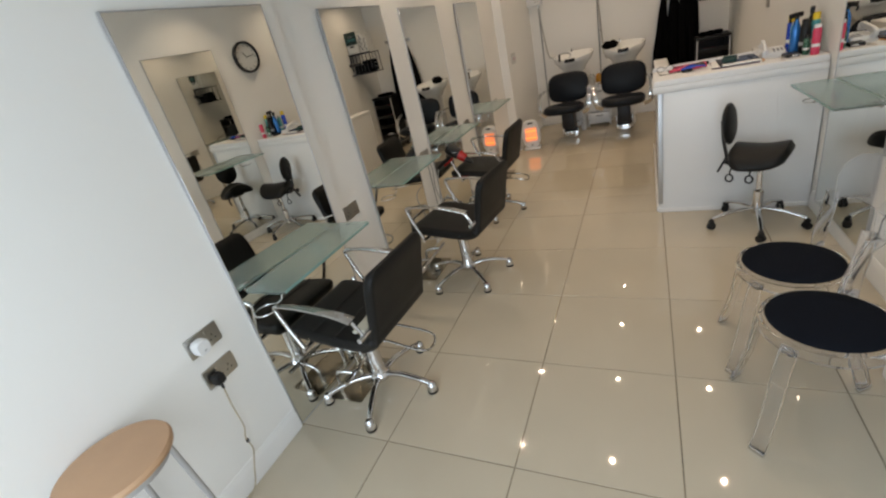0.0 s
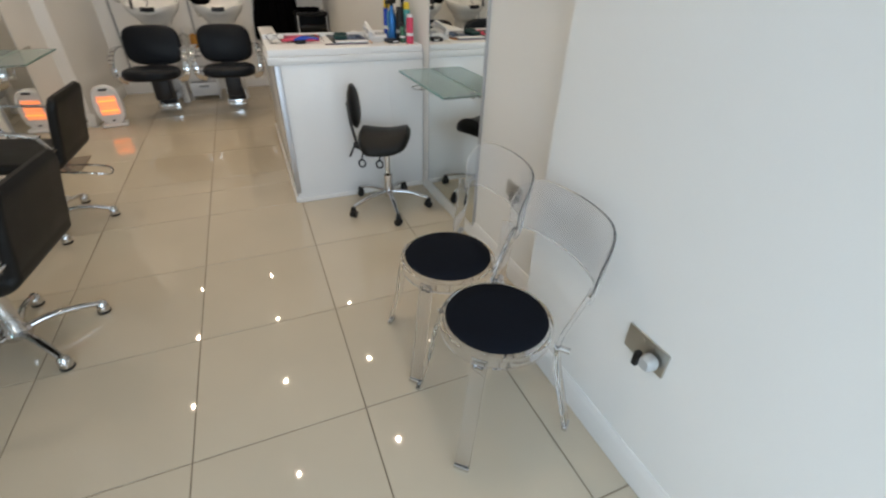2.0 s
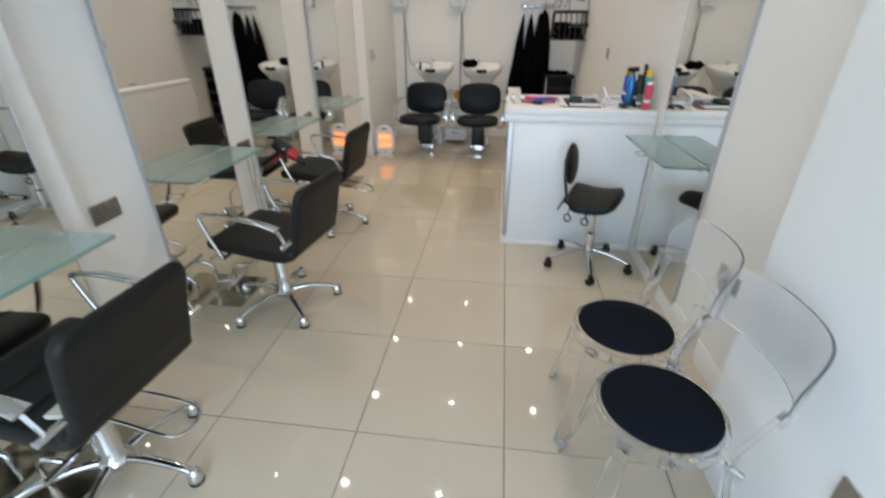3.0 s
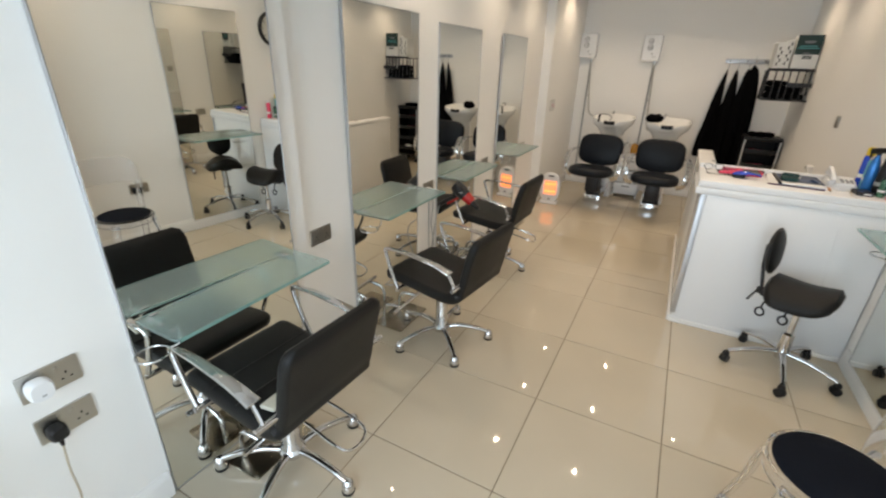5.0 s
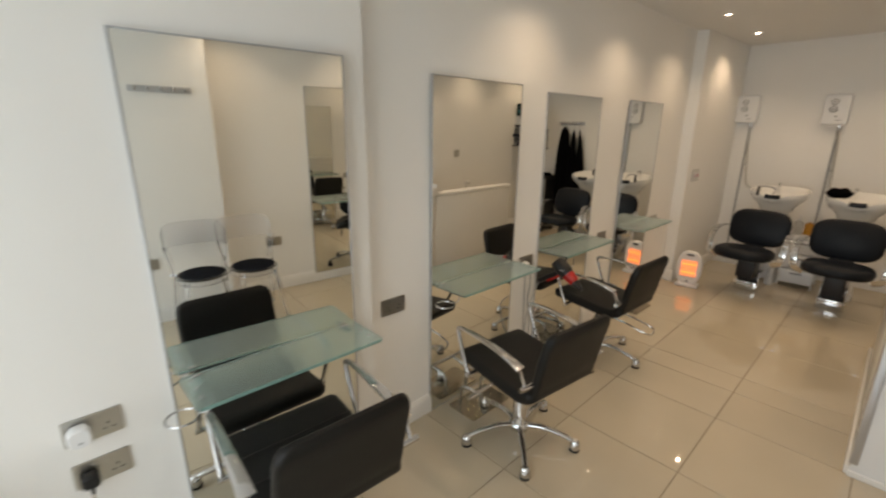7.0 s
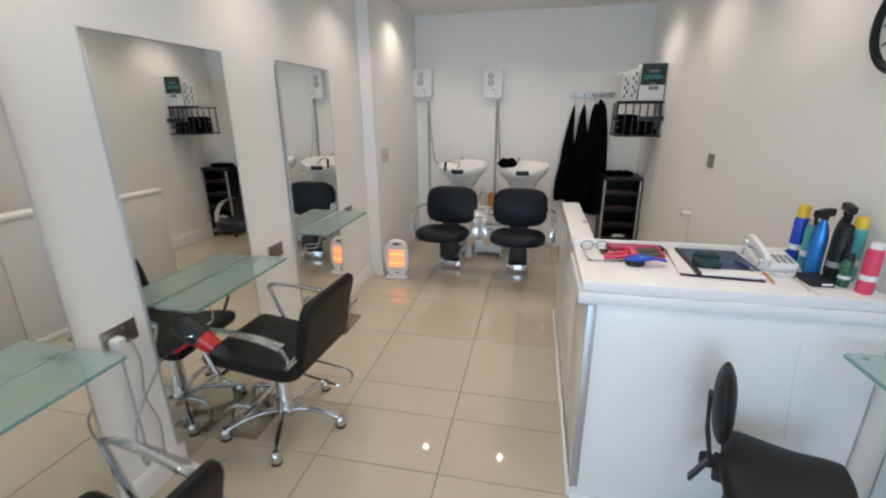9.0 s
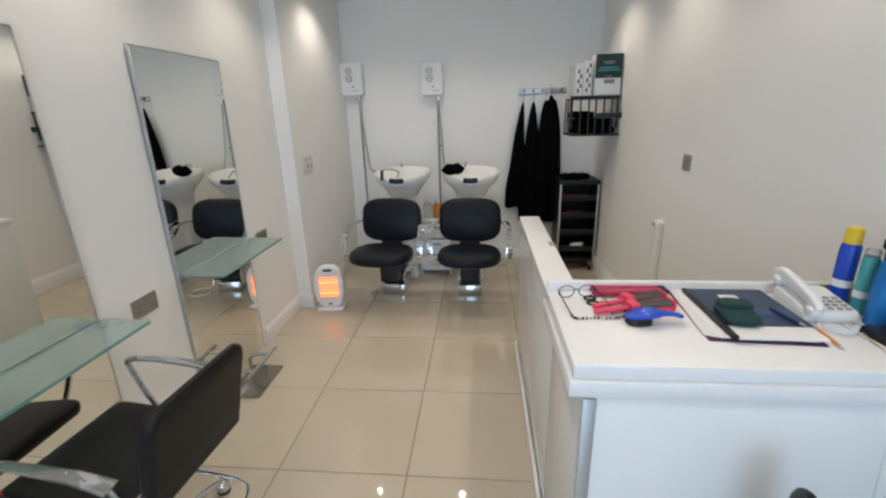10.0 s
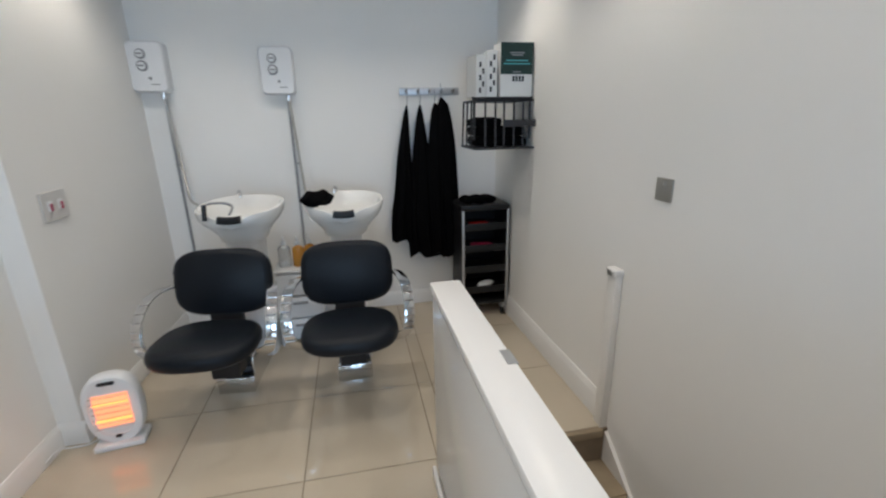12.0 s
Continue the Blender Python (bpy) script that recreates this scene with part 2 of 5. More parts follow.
YL0, YL1, YR0 = 3.02, 6.905, 2.93           # where the left and right walls step
STAIR_X, STAIR_Y0, STAIR_Y1 = 0.39, 5.0, 6.42

bm = B()
slab(bm, -1.75, STAIR_X, FRONT - 0.3, BACK + 0.2, -0.25, -0.003)
slab(bm, STAIR_X, 1.45, FRONT - 0.3, STAIR_Y0, -0.25, -0.003)
slab(bm, STAIR_X, 1.45, STAIR_Y1, BACK + 0.2, -0.25, -0.003)
floor = setting("floor", bm, GROUT, "floor of large polished cream porcelain tiles with dark joints", "floor")

setting("wall_left_front", slab(B(), -1.75, XL0, FRONT, YL0, 0, CEIL), WALL, "smooth white painted wall beside the shop front", "wall")
setting("wall_left", slab(B(), -1.75, XL1, YL0, YL1, 0, CEIL), WALL, "white painted wall that carries the styling mirrors", "wall")
setting("wall_left_back", loft(B(), [[Vector((x, y, z)) for x, y in ((XL2, YL1), (XL2 + 0.055, BACK), (-1.75, BACK), (-1.75, YL1))] for z in (0, CEIL)]), WALL, "white painted wall beside the wash basins", "wall")
setting("wall_back", slab(B(), -1.75, 1.45, BACK, BACK + 0.2, -0.0, CEIL), WALL, "white painted back wall behind the basins", "wall")
setting("wall_right_front", slab(B(), XR0, 1.45, FRONT, YR0, 0, CEIL), WALL, "white painted wall behind the clear chairs", "wall")
setting("wall_right", loft(B(), [[Vector((x, y, z)) for x, y in ((xr(YR0), YR0), (xr(BACK), BACK), (1.45, BACK), (1.45, YR0))] for z in (-1.9, CEIL)]), WALL, "plain white painted wall above the stairwell", "wall")
setting("ceiling", slab(B(), -1.75, 1.45, FRONT, BACK + 0.2, CEIL, CEIL + 0.15), CEILING, "flat white ceiling with small round downlights", "ceiling")

# Shop front behind the camera: piers, head, window and glazed door
bm = B()
slab(bm, -1.75, -1.12, FRONT - 0.2, FRONT, 0, CEIL + 0.15)
slab(bm, 0.92, 1.45, FRONT - 0.2, FRONT, 0, CEIL + 0.15)
slab(bm, -1.12, 0.92, FRONT - 0.2, FRONT, 2.32, CEIL + 0.15)
slab(bm, -1.12, -0.08, FRONT - 0.2, FRONT, 0, 0.35)
setting("wall_front", bm, WALL, "white wall round the shop window and door", "wall")
win = tagged(thing("window_1", pose(0, 0, 0), "large clear shop window in a white frame", "window"), kind="structure")
bm = B()
for a in ((-1.12, -1.06, 0.35, 2.32), (-0.08, -0.02, 0.0, 2.32), (-1.06, -0.08, 0.35, 0.41), (-1.06, -0.08, 2.26, 2.32)):
    slab(bm, a[0], a[1], FRONT - 0.12, FRONT - 0.05, a[2], a[3], 0.004)
part("window_frame", bm, GLOSSWHITE, win)
part("pane", slab(B(), -1.06, -0.08, FRONT - 0.09, FRONT - 0.08, 0.41, 2.26), GLASS, win).visible_shadow = False
door = tagged(thing("door_1", pose(0, 0, 0), "closed glazed shop door with a white frame", "door"), kind="structure")
bm = B()
for a in ((-0.02, 0.07, 0.01, 2.32), (0.83, 0.92, 0.01, 2.32), (0.07, 0.83, 0.01, 0.2), (0.07, 0.83, 2.22, 2.32)):
    slab(bm, a[0], a[1], FRONT - 0.12, FRONT - 0.06, a[2], a[3], 0.004)
part("door_frame", bm, GLOSSWHITE, door)
part("pane", slab(B(), 0.07, 0.83, FRONT - 0.095, FRONT - 0.085, 0.2, 2.22), GLASS, door).visible_shadow = False
setting("pavement", slab(B(), -40, 40, -60, FRONT - 0.3, -0.3, -0.02), STONE, "grey stone pavement outside the shop", "pavement")

# Skirting boards
def skirting(x0, y0, x1, y1, nx, ny, h=0.115, d=0.016):
    """A board along a wall's foot; (nx, ny) points into the room."""
    a, b, nrm = Vector((x0, y0, 0)), Vector((x1, y1, 0)), Vector((nx, ny, 0))
    prof = [(0.0, 0.001), (d, 0.001), (d, h * 0.78), (d * 0.8, h * 0.84), (d * 0.55, h * 0.93), (d * 0.3, h), (0.0, h)]
    return tagged(part("baseboard", loft(B(), [[p + nrm * u + Vector((0, 0, v)) for u, v in prof] for p in (a, b)]), GLOSSWHITE, None, "white gloss moulded skirting board"), "", "skirting", "", "structure")


for s in ((XL0, FRONT, XL0, 2.195, 1, 0), (XL0, 2.92, XL0, YL0, 1, 0), (XL1, YL0, XL1, 3.445, 1, 0), (XL1, 4.15, XL1, 4.462, 1, 0), (XL1, 5.165, XL1, 5.585, 1, 0),
          (XL1, 6.3, XL1, YL1 - 0.016, 1, 0), (XL1, YL1, XL2 + 0.016, YL1, 0, -1), (XL2, YL1, XL2 + 0.055, BACK - 0.016, 1, 0), (XL2 + 0.055, BACK, xr(BACK), BACK, 0, -1),
          (xr(6.51), STAIR_Y1 + 0.09, xr(BACK), BACK - 0.016, -1, 0, 0.15, 0.02), (XR0, FRONT, XR0, YR0, -1, 0), (xr(YR0), YR0, xr(4.58), 4.58, -1, 0)):
    skirting(*s)

# Stairwell behind the counter, going down towards the street
bm = B()
for k in range(7):
    y1 = STAIR_Y1 - 0.24 * k
    slab(bm, STAIR_X, XR1, y1 - 0.24 + (0.02 if k == 0 else 0), y1, -2.0, -0.19 * (k + 1))
setting("stairs", bm, TIMBER, "worn timber steps leading down beside the half wall", "stairs")
bm = B()
for k in range(7):
    y1 = STAIR_Y1 - 0.24 * k
    slab(bm, STAIR_X + 0.002, XR1 - 0.05, y1 - 0.012, y1 + 0.016, -0.19 * k - 0.045, -0.19 * k + 0.002 if k else -0.001, 0.006)
tagged(setting("trim", bm, TIMBER, "worn rounded nosings of the timber steps", "trim"))
setting("wall_stairwell", slab(B(), 0.28, 1.45, 4.72, STAIR_Y0 - 0.2, -2.0, -0.25), WALL, "painted wall closing the stairwell under the counter", "wall")
setting("wall_stairwell_side", slab(B(), 0.19, STAIR_X - 0.001, 4.72, 6.6, -2.0, -0.25), WALL, "painted side wall of the stairwell", "wall")
# sloping string board on the right wall
bm = B()
pr = [(STAIR_Y1 + 0.05, 0.02), (STAIR_Y1 + 0.05, -0.2), (4.9, -1.42), (4.9, -1.2)]
loft(bm, [[Vector((x, y, z)) for y, z in pr] for x in (xr(5.6) - 0.03, xr(5.6) + 0.03)])
setting("trim_string", bm, GLOSSWHITE, "white sloping string board beside the steps", "trim")
post = thing("newel_post", pose(xr(6.46), 6.462, 0), "slim white half post with a steel cap on the wall", "post")
part("post_body", slab(B(), -0.036, 0, -0.032, 0.032, -0.1, 0.80, 0.004), GLOSSWHITE, post)
part("cap", slab(B(), -0.046, 0, -0.036, 0.036, 0.80, 0.832, 0.004), GLOSSWHITE, post)
part("bracket", slab(B(), -0.052, -0.047, -0.014, 0.016, 0.802, 0.828, 0.002), STEEL, post, "small steel bracket")

# Half wall beside the stairs
hw = tagged(thing("wall_half", pose(0, 0, 0), "low white half wall with a glossy face and a flat cap", "wall"), kind="structure")
part("wall_core", slab(B(), 0.295, 0.385, 5.058, 6.305, 0, 0.872), WALL, hw)
part("face_panel", slab(B(), 0.287, 0.2945, 5.058, 6.31, 0.075, 0.872, 0.001), PANEL, hw, "glossy white face panel")
part("cap", slab(B(), 0.280, 0.397, 5.058, 6.325, 0.873, 0.902, 0.004), LAMINATE, hw, "flat white cap")
part("skirting_strip", slab(B(), 0.270, 0.2865, 4.605, 6.325, 0.001, 0.045, 0.004), GLOSSWHITE, hw)
part("cap_notch", slab(B(), 0.372, 0.4, 5.72, 5.79, 0.886, 0.9035, 0.001), GREYPLASTIC, hw, "small grey catch set in the cap")

# Reception counter
ct = thing("reception_counter", pose(0, 0, 0), "white reception counter with a thick laminate top", "counter")
part("front_panel", slab(B(), 0.288, XR1, 4.602, 4.64, 0.001, 0.888, 0.001), LAMINATE, ct)
part("side_panel", slab(B(), 0.288, 0.322, 4.641, 5.052, 0.001, 0.888, 0.001), PANEL, ct, "glossy white side panel")
part("back_panel", slab(B(), 0.323, XR1, 5.022, 5.052, 0.001, 0.888), LAMINATE, ct)
part("fascia", slab(B(), 0.247, XR1, 4.596, 5.054, 0.889, 0.931, 0.003), LAMINATE, ct)
part("worktop", slab(B(), 0.256, XR1, 4.606, 5.034, 0.932, 0.970, 0.004), LAMINATE, ct)
part("upstand", slab(B(), 0.258, XR1, 5.035, 5.056, 0.932, 1.0, 0.003), LAMINATE, ct)
part("corner_strip", slab(B(), 0.280, 0.311, 4.593, 4.6005, 0.07, 0.886, 0.001), ALU, ct, "grey aluminium corner strip")
part("worktop_joint", slab(B(), 0.985, 0.9875, 4.612, 5.03, 0.9700, 0.9706), GREYPLASTIC, ct)
part("plinth", slab(B(), 0.284, XR1, 4.590, 4.6015, 0.001, 0.03, 0.002), GLOSSWHITE, ct)

# ---- styling stations ----
def mirror(m, w, h, label):
    """Local x along the wall, y out of it, z up; origin at the foot's middle."""
    o = thing("wall_mirror", m, label, "mirror", "wall mirrors")
    part("backing", slab(B(), -w / 2 + 0.004, w / 2 - 0.004, 0.001, 0.0105, 0.004, h - 0.004), GREYPLASTIC, o)
    part("mirror_glass", slab(B(), -w / 2 + 0.004, w / 2 - 0.004, 0.011, 0.0155, 0.005, h - 0.004, 0.0015, 1), MIRROR, o)
    for a0 in (-w / 2, w / 2 - 0.0038):
        part("edge_strip", slab(B(), a0, a0 + 0.0038, 0.001, 0.0175, 0.002, h, 0.001, 1), ALU, o, "grey aluminium edge")
    part("top_strip", slab(B(), -w / 2 + 0.0042, w / 2 - 0.0042, 0.001, 0.0165, h - 0.004, h), ALU, o)
    part("bottom_strip", slab(B(), -w / 2 + 0.0042, w / 2 - 0.0042, 0.001, 0.0165, 0.0015, 0.0045), ALU, o)
    return o


def shelf(m, w, d, z, ring_out=0.13):
    o = thing("glass_shelf", m, "green-tinted frosted glass shelf fixed in front of a mirror", "shelf", "glass shelves")
    outline = rrect(w, d, 0.012, 3)
    part("glass", plate(B(), outline, 0.010, pose(0, d / 2 + 0.0205, z - 0.010), 0.002), FROST, o)
    for yy in (0.0175, d + 0.0211):
        part("polished_edge", slab(B(), -w / 2 + 0.012, w / 2 - 0.012, yy, yy + 0.0025, z - (0.0045 if yy < 0.1 else 0.0105), z + 0.0005), GLASSREAR if yy < 0.1 else GLASSEDGE, o, "darker green polished edge")
    for sx in (-1, 1):
        bm = B()
        box(bm, (sx * (w / 2 - 0.055), 0.055, z - 0.018), (0.022, 0.05, 0.014), 0.003)
        box(bm, (sx * (w / 2 - 0.055), 0.0345, z - 0.014), (0.03, 0.011, 0.034), 0.003)
        part("clamp", bm, CHROME, o, "chrome clamp")
        for yy in (0.06, 0.12, 0.18):
            part("pad", lathe(B(), [(0.009, 0), (0.009, 0.003)], 12, (sx * (w / 2 - 0.03), yy, z)), CLEARBOTTLE, o, "clear round pad")
    # wire ring for a hair dryer under the end nearest the street
    e = 1
    bm = B()
    cx, cy, cz = (w / 2 + 0.022, ring_out, z - 0.075) if m.to_euler().z < 0 else (0.13, d - 0.035, z - 0.06)
    tube(bm, [(cx + 0.048 * math.cos(a), cy + 0.048 * math.sin(a), cz) for a in [i * math.pi / 12 for i in range(24)]], 0.0032, 8, True)
    tube(bm, smooth([(cx - e * 0.046, cy + 0.01, cz), (cx - e * 0.075, cy + 0.02, cz + 0.005), (cx - e * 0.085, cy + 0.02, cz + 0.03), (cx - e * 0.085, cy + 0.02, z - 0.0105)], 5), 0.0035, 8)
    part("dryer_ring", bm, CHROME, o, "chrome wire ring for a hair dryer")
    return o


# wall, middle along the wall, width, height, lean and turn of each mirror
ST = ((XL0 + 0.003, 2.553, 0.70, 1.856, -0.5, -92.3), (XL1 - 0.006, 3.793, 0.705, 1.846, -0.5, -90), (XL1 - 0.004, 4.78, 0.69, 1.823, 0, -90.3), (XL1 - 0.006, 5.918, 0.67, 1.829, -0.5, -89.3))
for x, y, w, h, lean, turn in ST:
    mirror(pose(x, y, 0.0, lean, 0, turn), w, h, "tall frameless styling mirror standing on the floor against the wall")
for x, y in ((XL0 + 0.014, 2.56), (XL1, 3.80), (XL1, 4.80), (XL1, 5.93)):
    shelf(pose(x, y, 0, 0, 0, -90), 0.68, 0.202 if y == 4.80 else 0.22, 0.785, 0.22 if y == 4.80 else 0.13)
mirror(pose(xr(4.12), 4.12, 0.08, 0, 0, 90.95), 0.72, 1.84, "tall mirror hung above the skirting beside the counter")
shelf(pose(xr(4.12), 4.12, 0, 0, 0, 90.95), 0.70, 0.20, 0.855)


def footrest(m):
    o = thing("footrest", m, "chrome foot bar on a bronzed steel floor plate below a mirror", "footrest", "footrests")
    part("floor_plate", plate(B(), rrect(0.33, 0.205, 0.015), 0.006, pose(0, 0.135, 0.001), 0.001), DARKSTEEL, o, "bronzed steel plate")
    for sx in (-1, 1):
        part("leg", tube(B(), smooth([(sx * 0.09, 0.06, 0.007), (sx * 0.09, 0.065, 0.09), (sx * 0.09, 0.10, 0.125), (sx * 0.09, 0.19, 0.132)], 5), 0.011), CHROME, o)
    part("foot_bar", tube(B(), [(-0.17, 0.195, 0.132), (0.17, 0.195, 0.132)], 0.0125, 12, up=(0, 1, 0)), CHROME, o)
    return o


f0 = footrest(pose(XL1 + 0.012, 3.72, 0, 0, 0, -90))
for x, y in ((XL0 + 0.012, 2.55), (XL1 + 0.012, 4.80), (XL1 + 0.012, 5.86)):
    copy_thing(f0, pose(x, y, 0, 0, 0, -90))


def styling_chair(m, star, drop, lever=0, seams=()):
    """Local +y is the way it faces; star: turn of the five-legged base; drop: how far the seat is pumped down; lever: turn of the pump lever; seams: stitched rolls across the seat."""
    o = thing("styling_chair", m, "black vinyl styling chair with chrome arms and five-star base", "chair", "styling chairs")
    line = [(0.255, 0.505), (0.20, 0.512), (0.05, 0.498), (-0.10, 0.484), (-0.185, 0.486), (-0.235, 0.515), (-0.258, 0.575), (-0.276, 0.66), (-0.300, 0.76), (-0.325, 0.845)]
    prof = [(v.x, v.y) for v in smooth([(a, b, 0) for a, b in line], 4)]
    n = len(prof)
    rings = []
    for i, (y, z) in enumerate(prof):
        a, b = prof[max(i - 1, 0)], prof[min(i + 1, n - 1)]
        t = Vector((0, b[0] - a[0], b[1] - a[1])).normalized()
        nrm = Vector((1, 0, 0)).cross(t)
        e = min(i, n - 1 - i)
        wk = (0.80, 0.93, 0.98, 1.0)[min(e, 3)]
        tk = (0.30, 0.80, 0.95, 1.0)[min(e, 3)]
        thick = 0.062 if z < 0.53 else 0.048
        wid = (0.455 if i < n * 0.55 else 0.43) * wk
        rings.append([Vector((x, y, z - drop)) + nrm * v for x, v in rrect(wid, thick * tk, thick * tk * 0.42, 4)])
    part("shell", loft(B(), rings), VINYL, o)
    for yy in seams:
        part("seam", tube(B(), [(-0.215, yy, 0.5335 - drop + yy * 0.08 - 0.003), (0.215, yy, 0.5335 - drop + yy * 0.08 - 0.003)], 0.0028, 6, up=(0, 1, 0)), BLACKPLASTIC, o)
    for sx in (-1, 1):
        X = sx * 0.262
        bm = B()
        path = smooth([(X, -0.225, 0.665 - drop), (X, -0.12, 0.690 - drop), (X, 0.06, 0.705 - drop), (X, 0.175, 0.700 - drop)], 5)
        k = len(path)
        sweep(bm, path, rrect(0.05, 0.010, 0.004, 2), scales=[(1.0 - 0.55 * i / (k - 1), 1) for i in range(k)])
        arm = part("armrest", bm, CHROME, o, "polished chrome arm strap")
        bm = B()
        tube(bm, smooth([(X, 0.165, 0.702 - drop), (X, 0.205, 0.690 - drop), (X, 0.20, 0.655 - drop), (X, 0.165, 0.56 - drop), (X, 0.125, 0.478 - drop)], 5), 0.0105, 10, up=(1, 0, 0))
        part("arm_tube", bm, CHROME, arm)
        part("bolt", cyl(B(), (sx * 0.19, 0.122, 0.468 - drop), (sx * 0.275, 0.122, 0.468 - drop), 0.011), CHROME, arm)
        bm = B()
        tube(bm, [(X, -0.215, 0.662 - drop), (X, -0.245, 0.610 - drop), (X, -0.252, 0.590 - drop)], 0.0085, 8, up=(1, 0, 0))
        part("stay", bm, CHROME, arm)
        part("bolt", cyl(B(), (sx * 0.205, -0.253, 0.588 - drop), (sx * 0.29, -0.253, 0.588 - drop), 0.0115), CHROME, arm)
    part("seat_plate", box(B(), (0, 0.0, 0.445 - drop), (0.2, 0.2, 0.018), 0.004), BLACKMETAL, o)
    bm = B()
    lathe(bm, [(0.046, 0.075), (0.046, 0.10), (0.036, 0.115), (0.036, 0.30), (0.03, 0.305), (0.026, 0.31), (0.026, 0.438 - drop)], 24)
    part("column", bm, CHROME, o)
    # pump lever loop behind the seat
    zc = 0.40 - drop
    loop = smooth([(-0.055, -0.02, zc), (-0.06, -0.18, zc - 0.005), (-0.062, -0.34, zc - 0.03), (-0.03, -0.375, zc - 0.05), (0.03, -0.375, zc - 0.05), (0.062, -0.34, zc - 0.03), (0.06, -0.18, zc - 0.005), (0.055, -0.02, zc)], 5)
    loop = [Matrix.Rotation(radians(lever), 3, "Z") @ p for p in loop]
    part("pump_lever", tube(B(), loop, 0.0055, 8), CHROME, o, "chrome pump lever loop")
    base = part("base_hub", lathe(B(), [(0.03, 0.055), (0.052, 0.06), (0.055, 0.085), (0.046, 0.098)], 24), CHROME, o)
    for k in range(5):
        a = radians(star + 72 * k)
        c, s = math.cos(a), math.sin(a)
        pts = smooth([(0.035 * c, 0.035 * s, 0.080), (0.12 * c, 0.12 * s, 0.090), (0.22 * c, 0.22 * s, 0.074), (0.292 * c, 0.292 * s, 0.050)], 4)
        kk = len(pts)
        part("leg", sweep(B(), pts, rrect(0.034, 0.026, 0.011, 3), scales=[(1 - 0.25 * i / (kk - 1), 1 - 0.2 * i / (kk - 1)) for i in range(kk)]), CHROME, base)
        part("glide_pad", lathe(B(), [(0.020, 0.001), (0.026, 0.002), (0.027, 0.012), (0.024, 0.013)], 16, (0.292 * c, 0.292 * s, 0)), BLACKPLASTIC, base, "black rubber pad")
        part("glide", lathe(B(), [(0.018, 0.0132), (0.025, 0.014), (0.026, 0.032), (0.022, 0.054), (0.011, 0.064)], 16, (0.292 * c, 0.292 * s, 0)), CHROME, base, "chrome glide foot")
    return o


styling_chair(pose(-1.07, 2.53, 0, 0, 0, 87), -87, 0.03, 0, (0.09, -0.04))
styling_chair(pose(-0.965, 3.65, 0, 0, 0, 83), 25 - 83, 0.06, 190)
styling_chair(pose(-1.125, 4.80, 0, 0, 0, 87), 3 - 87, 0.05)

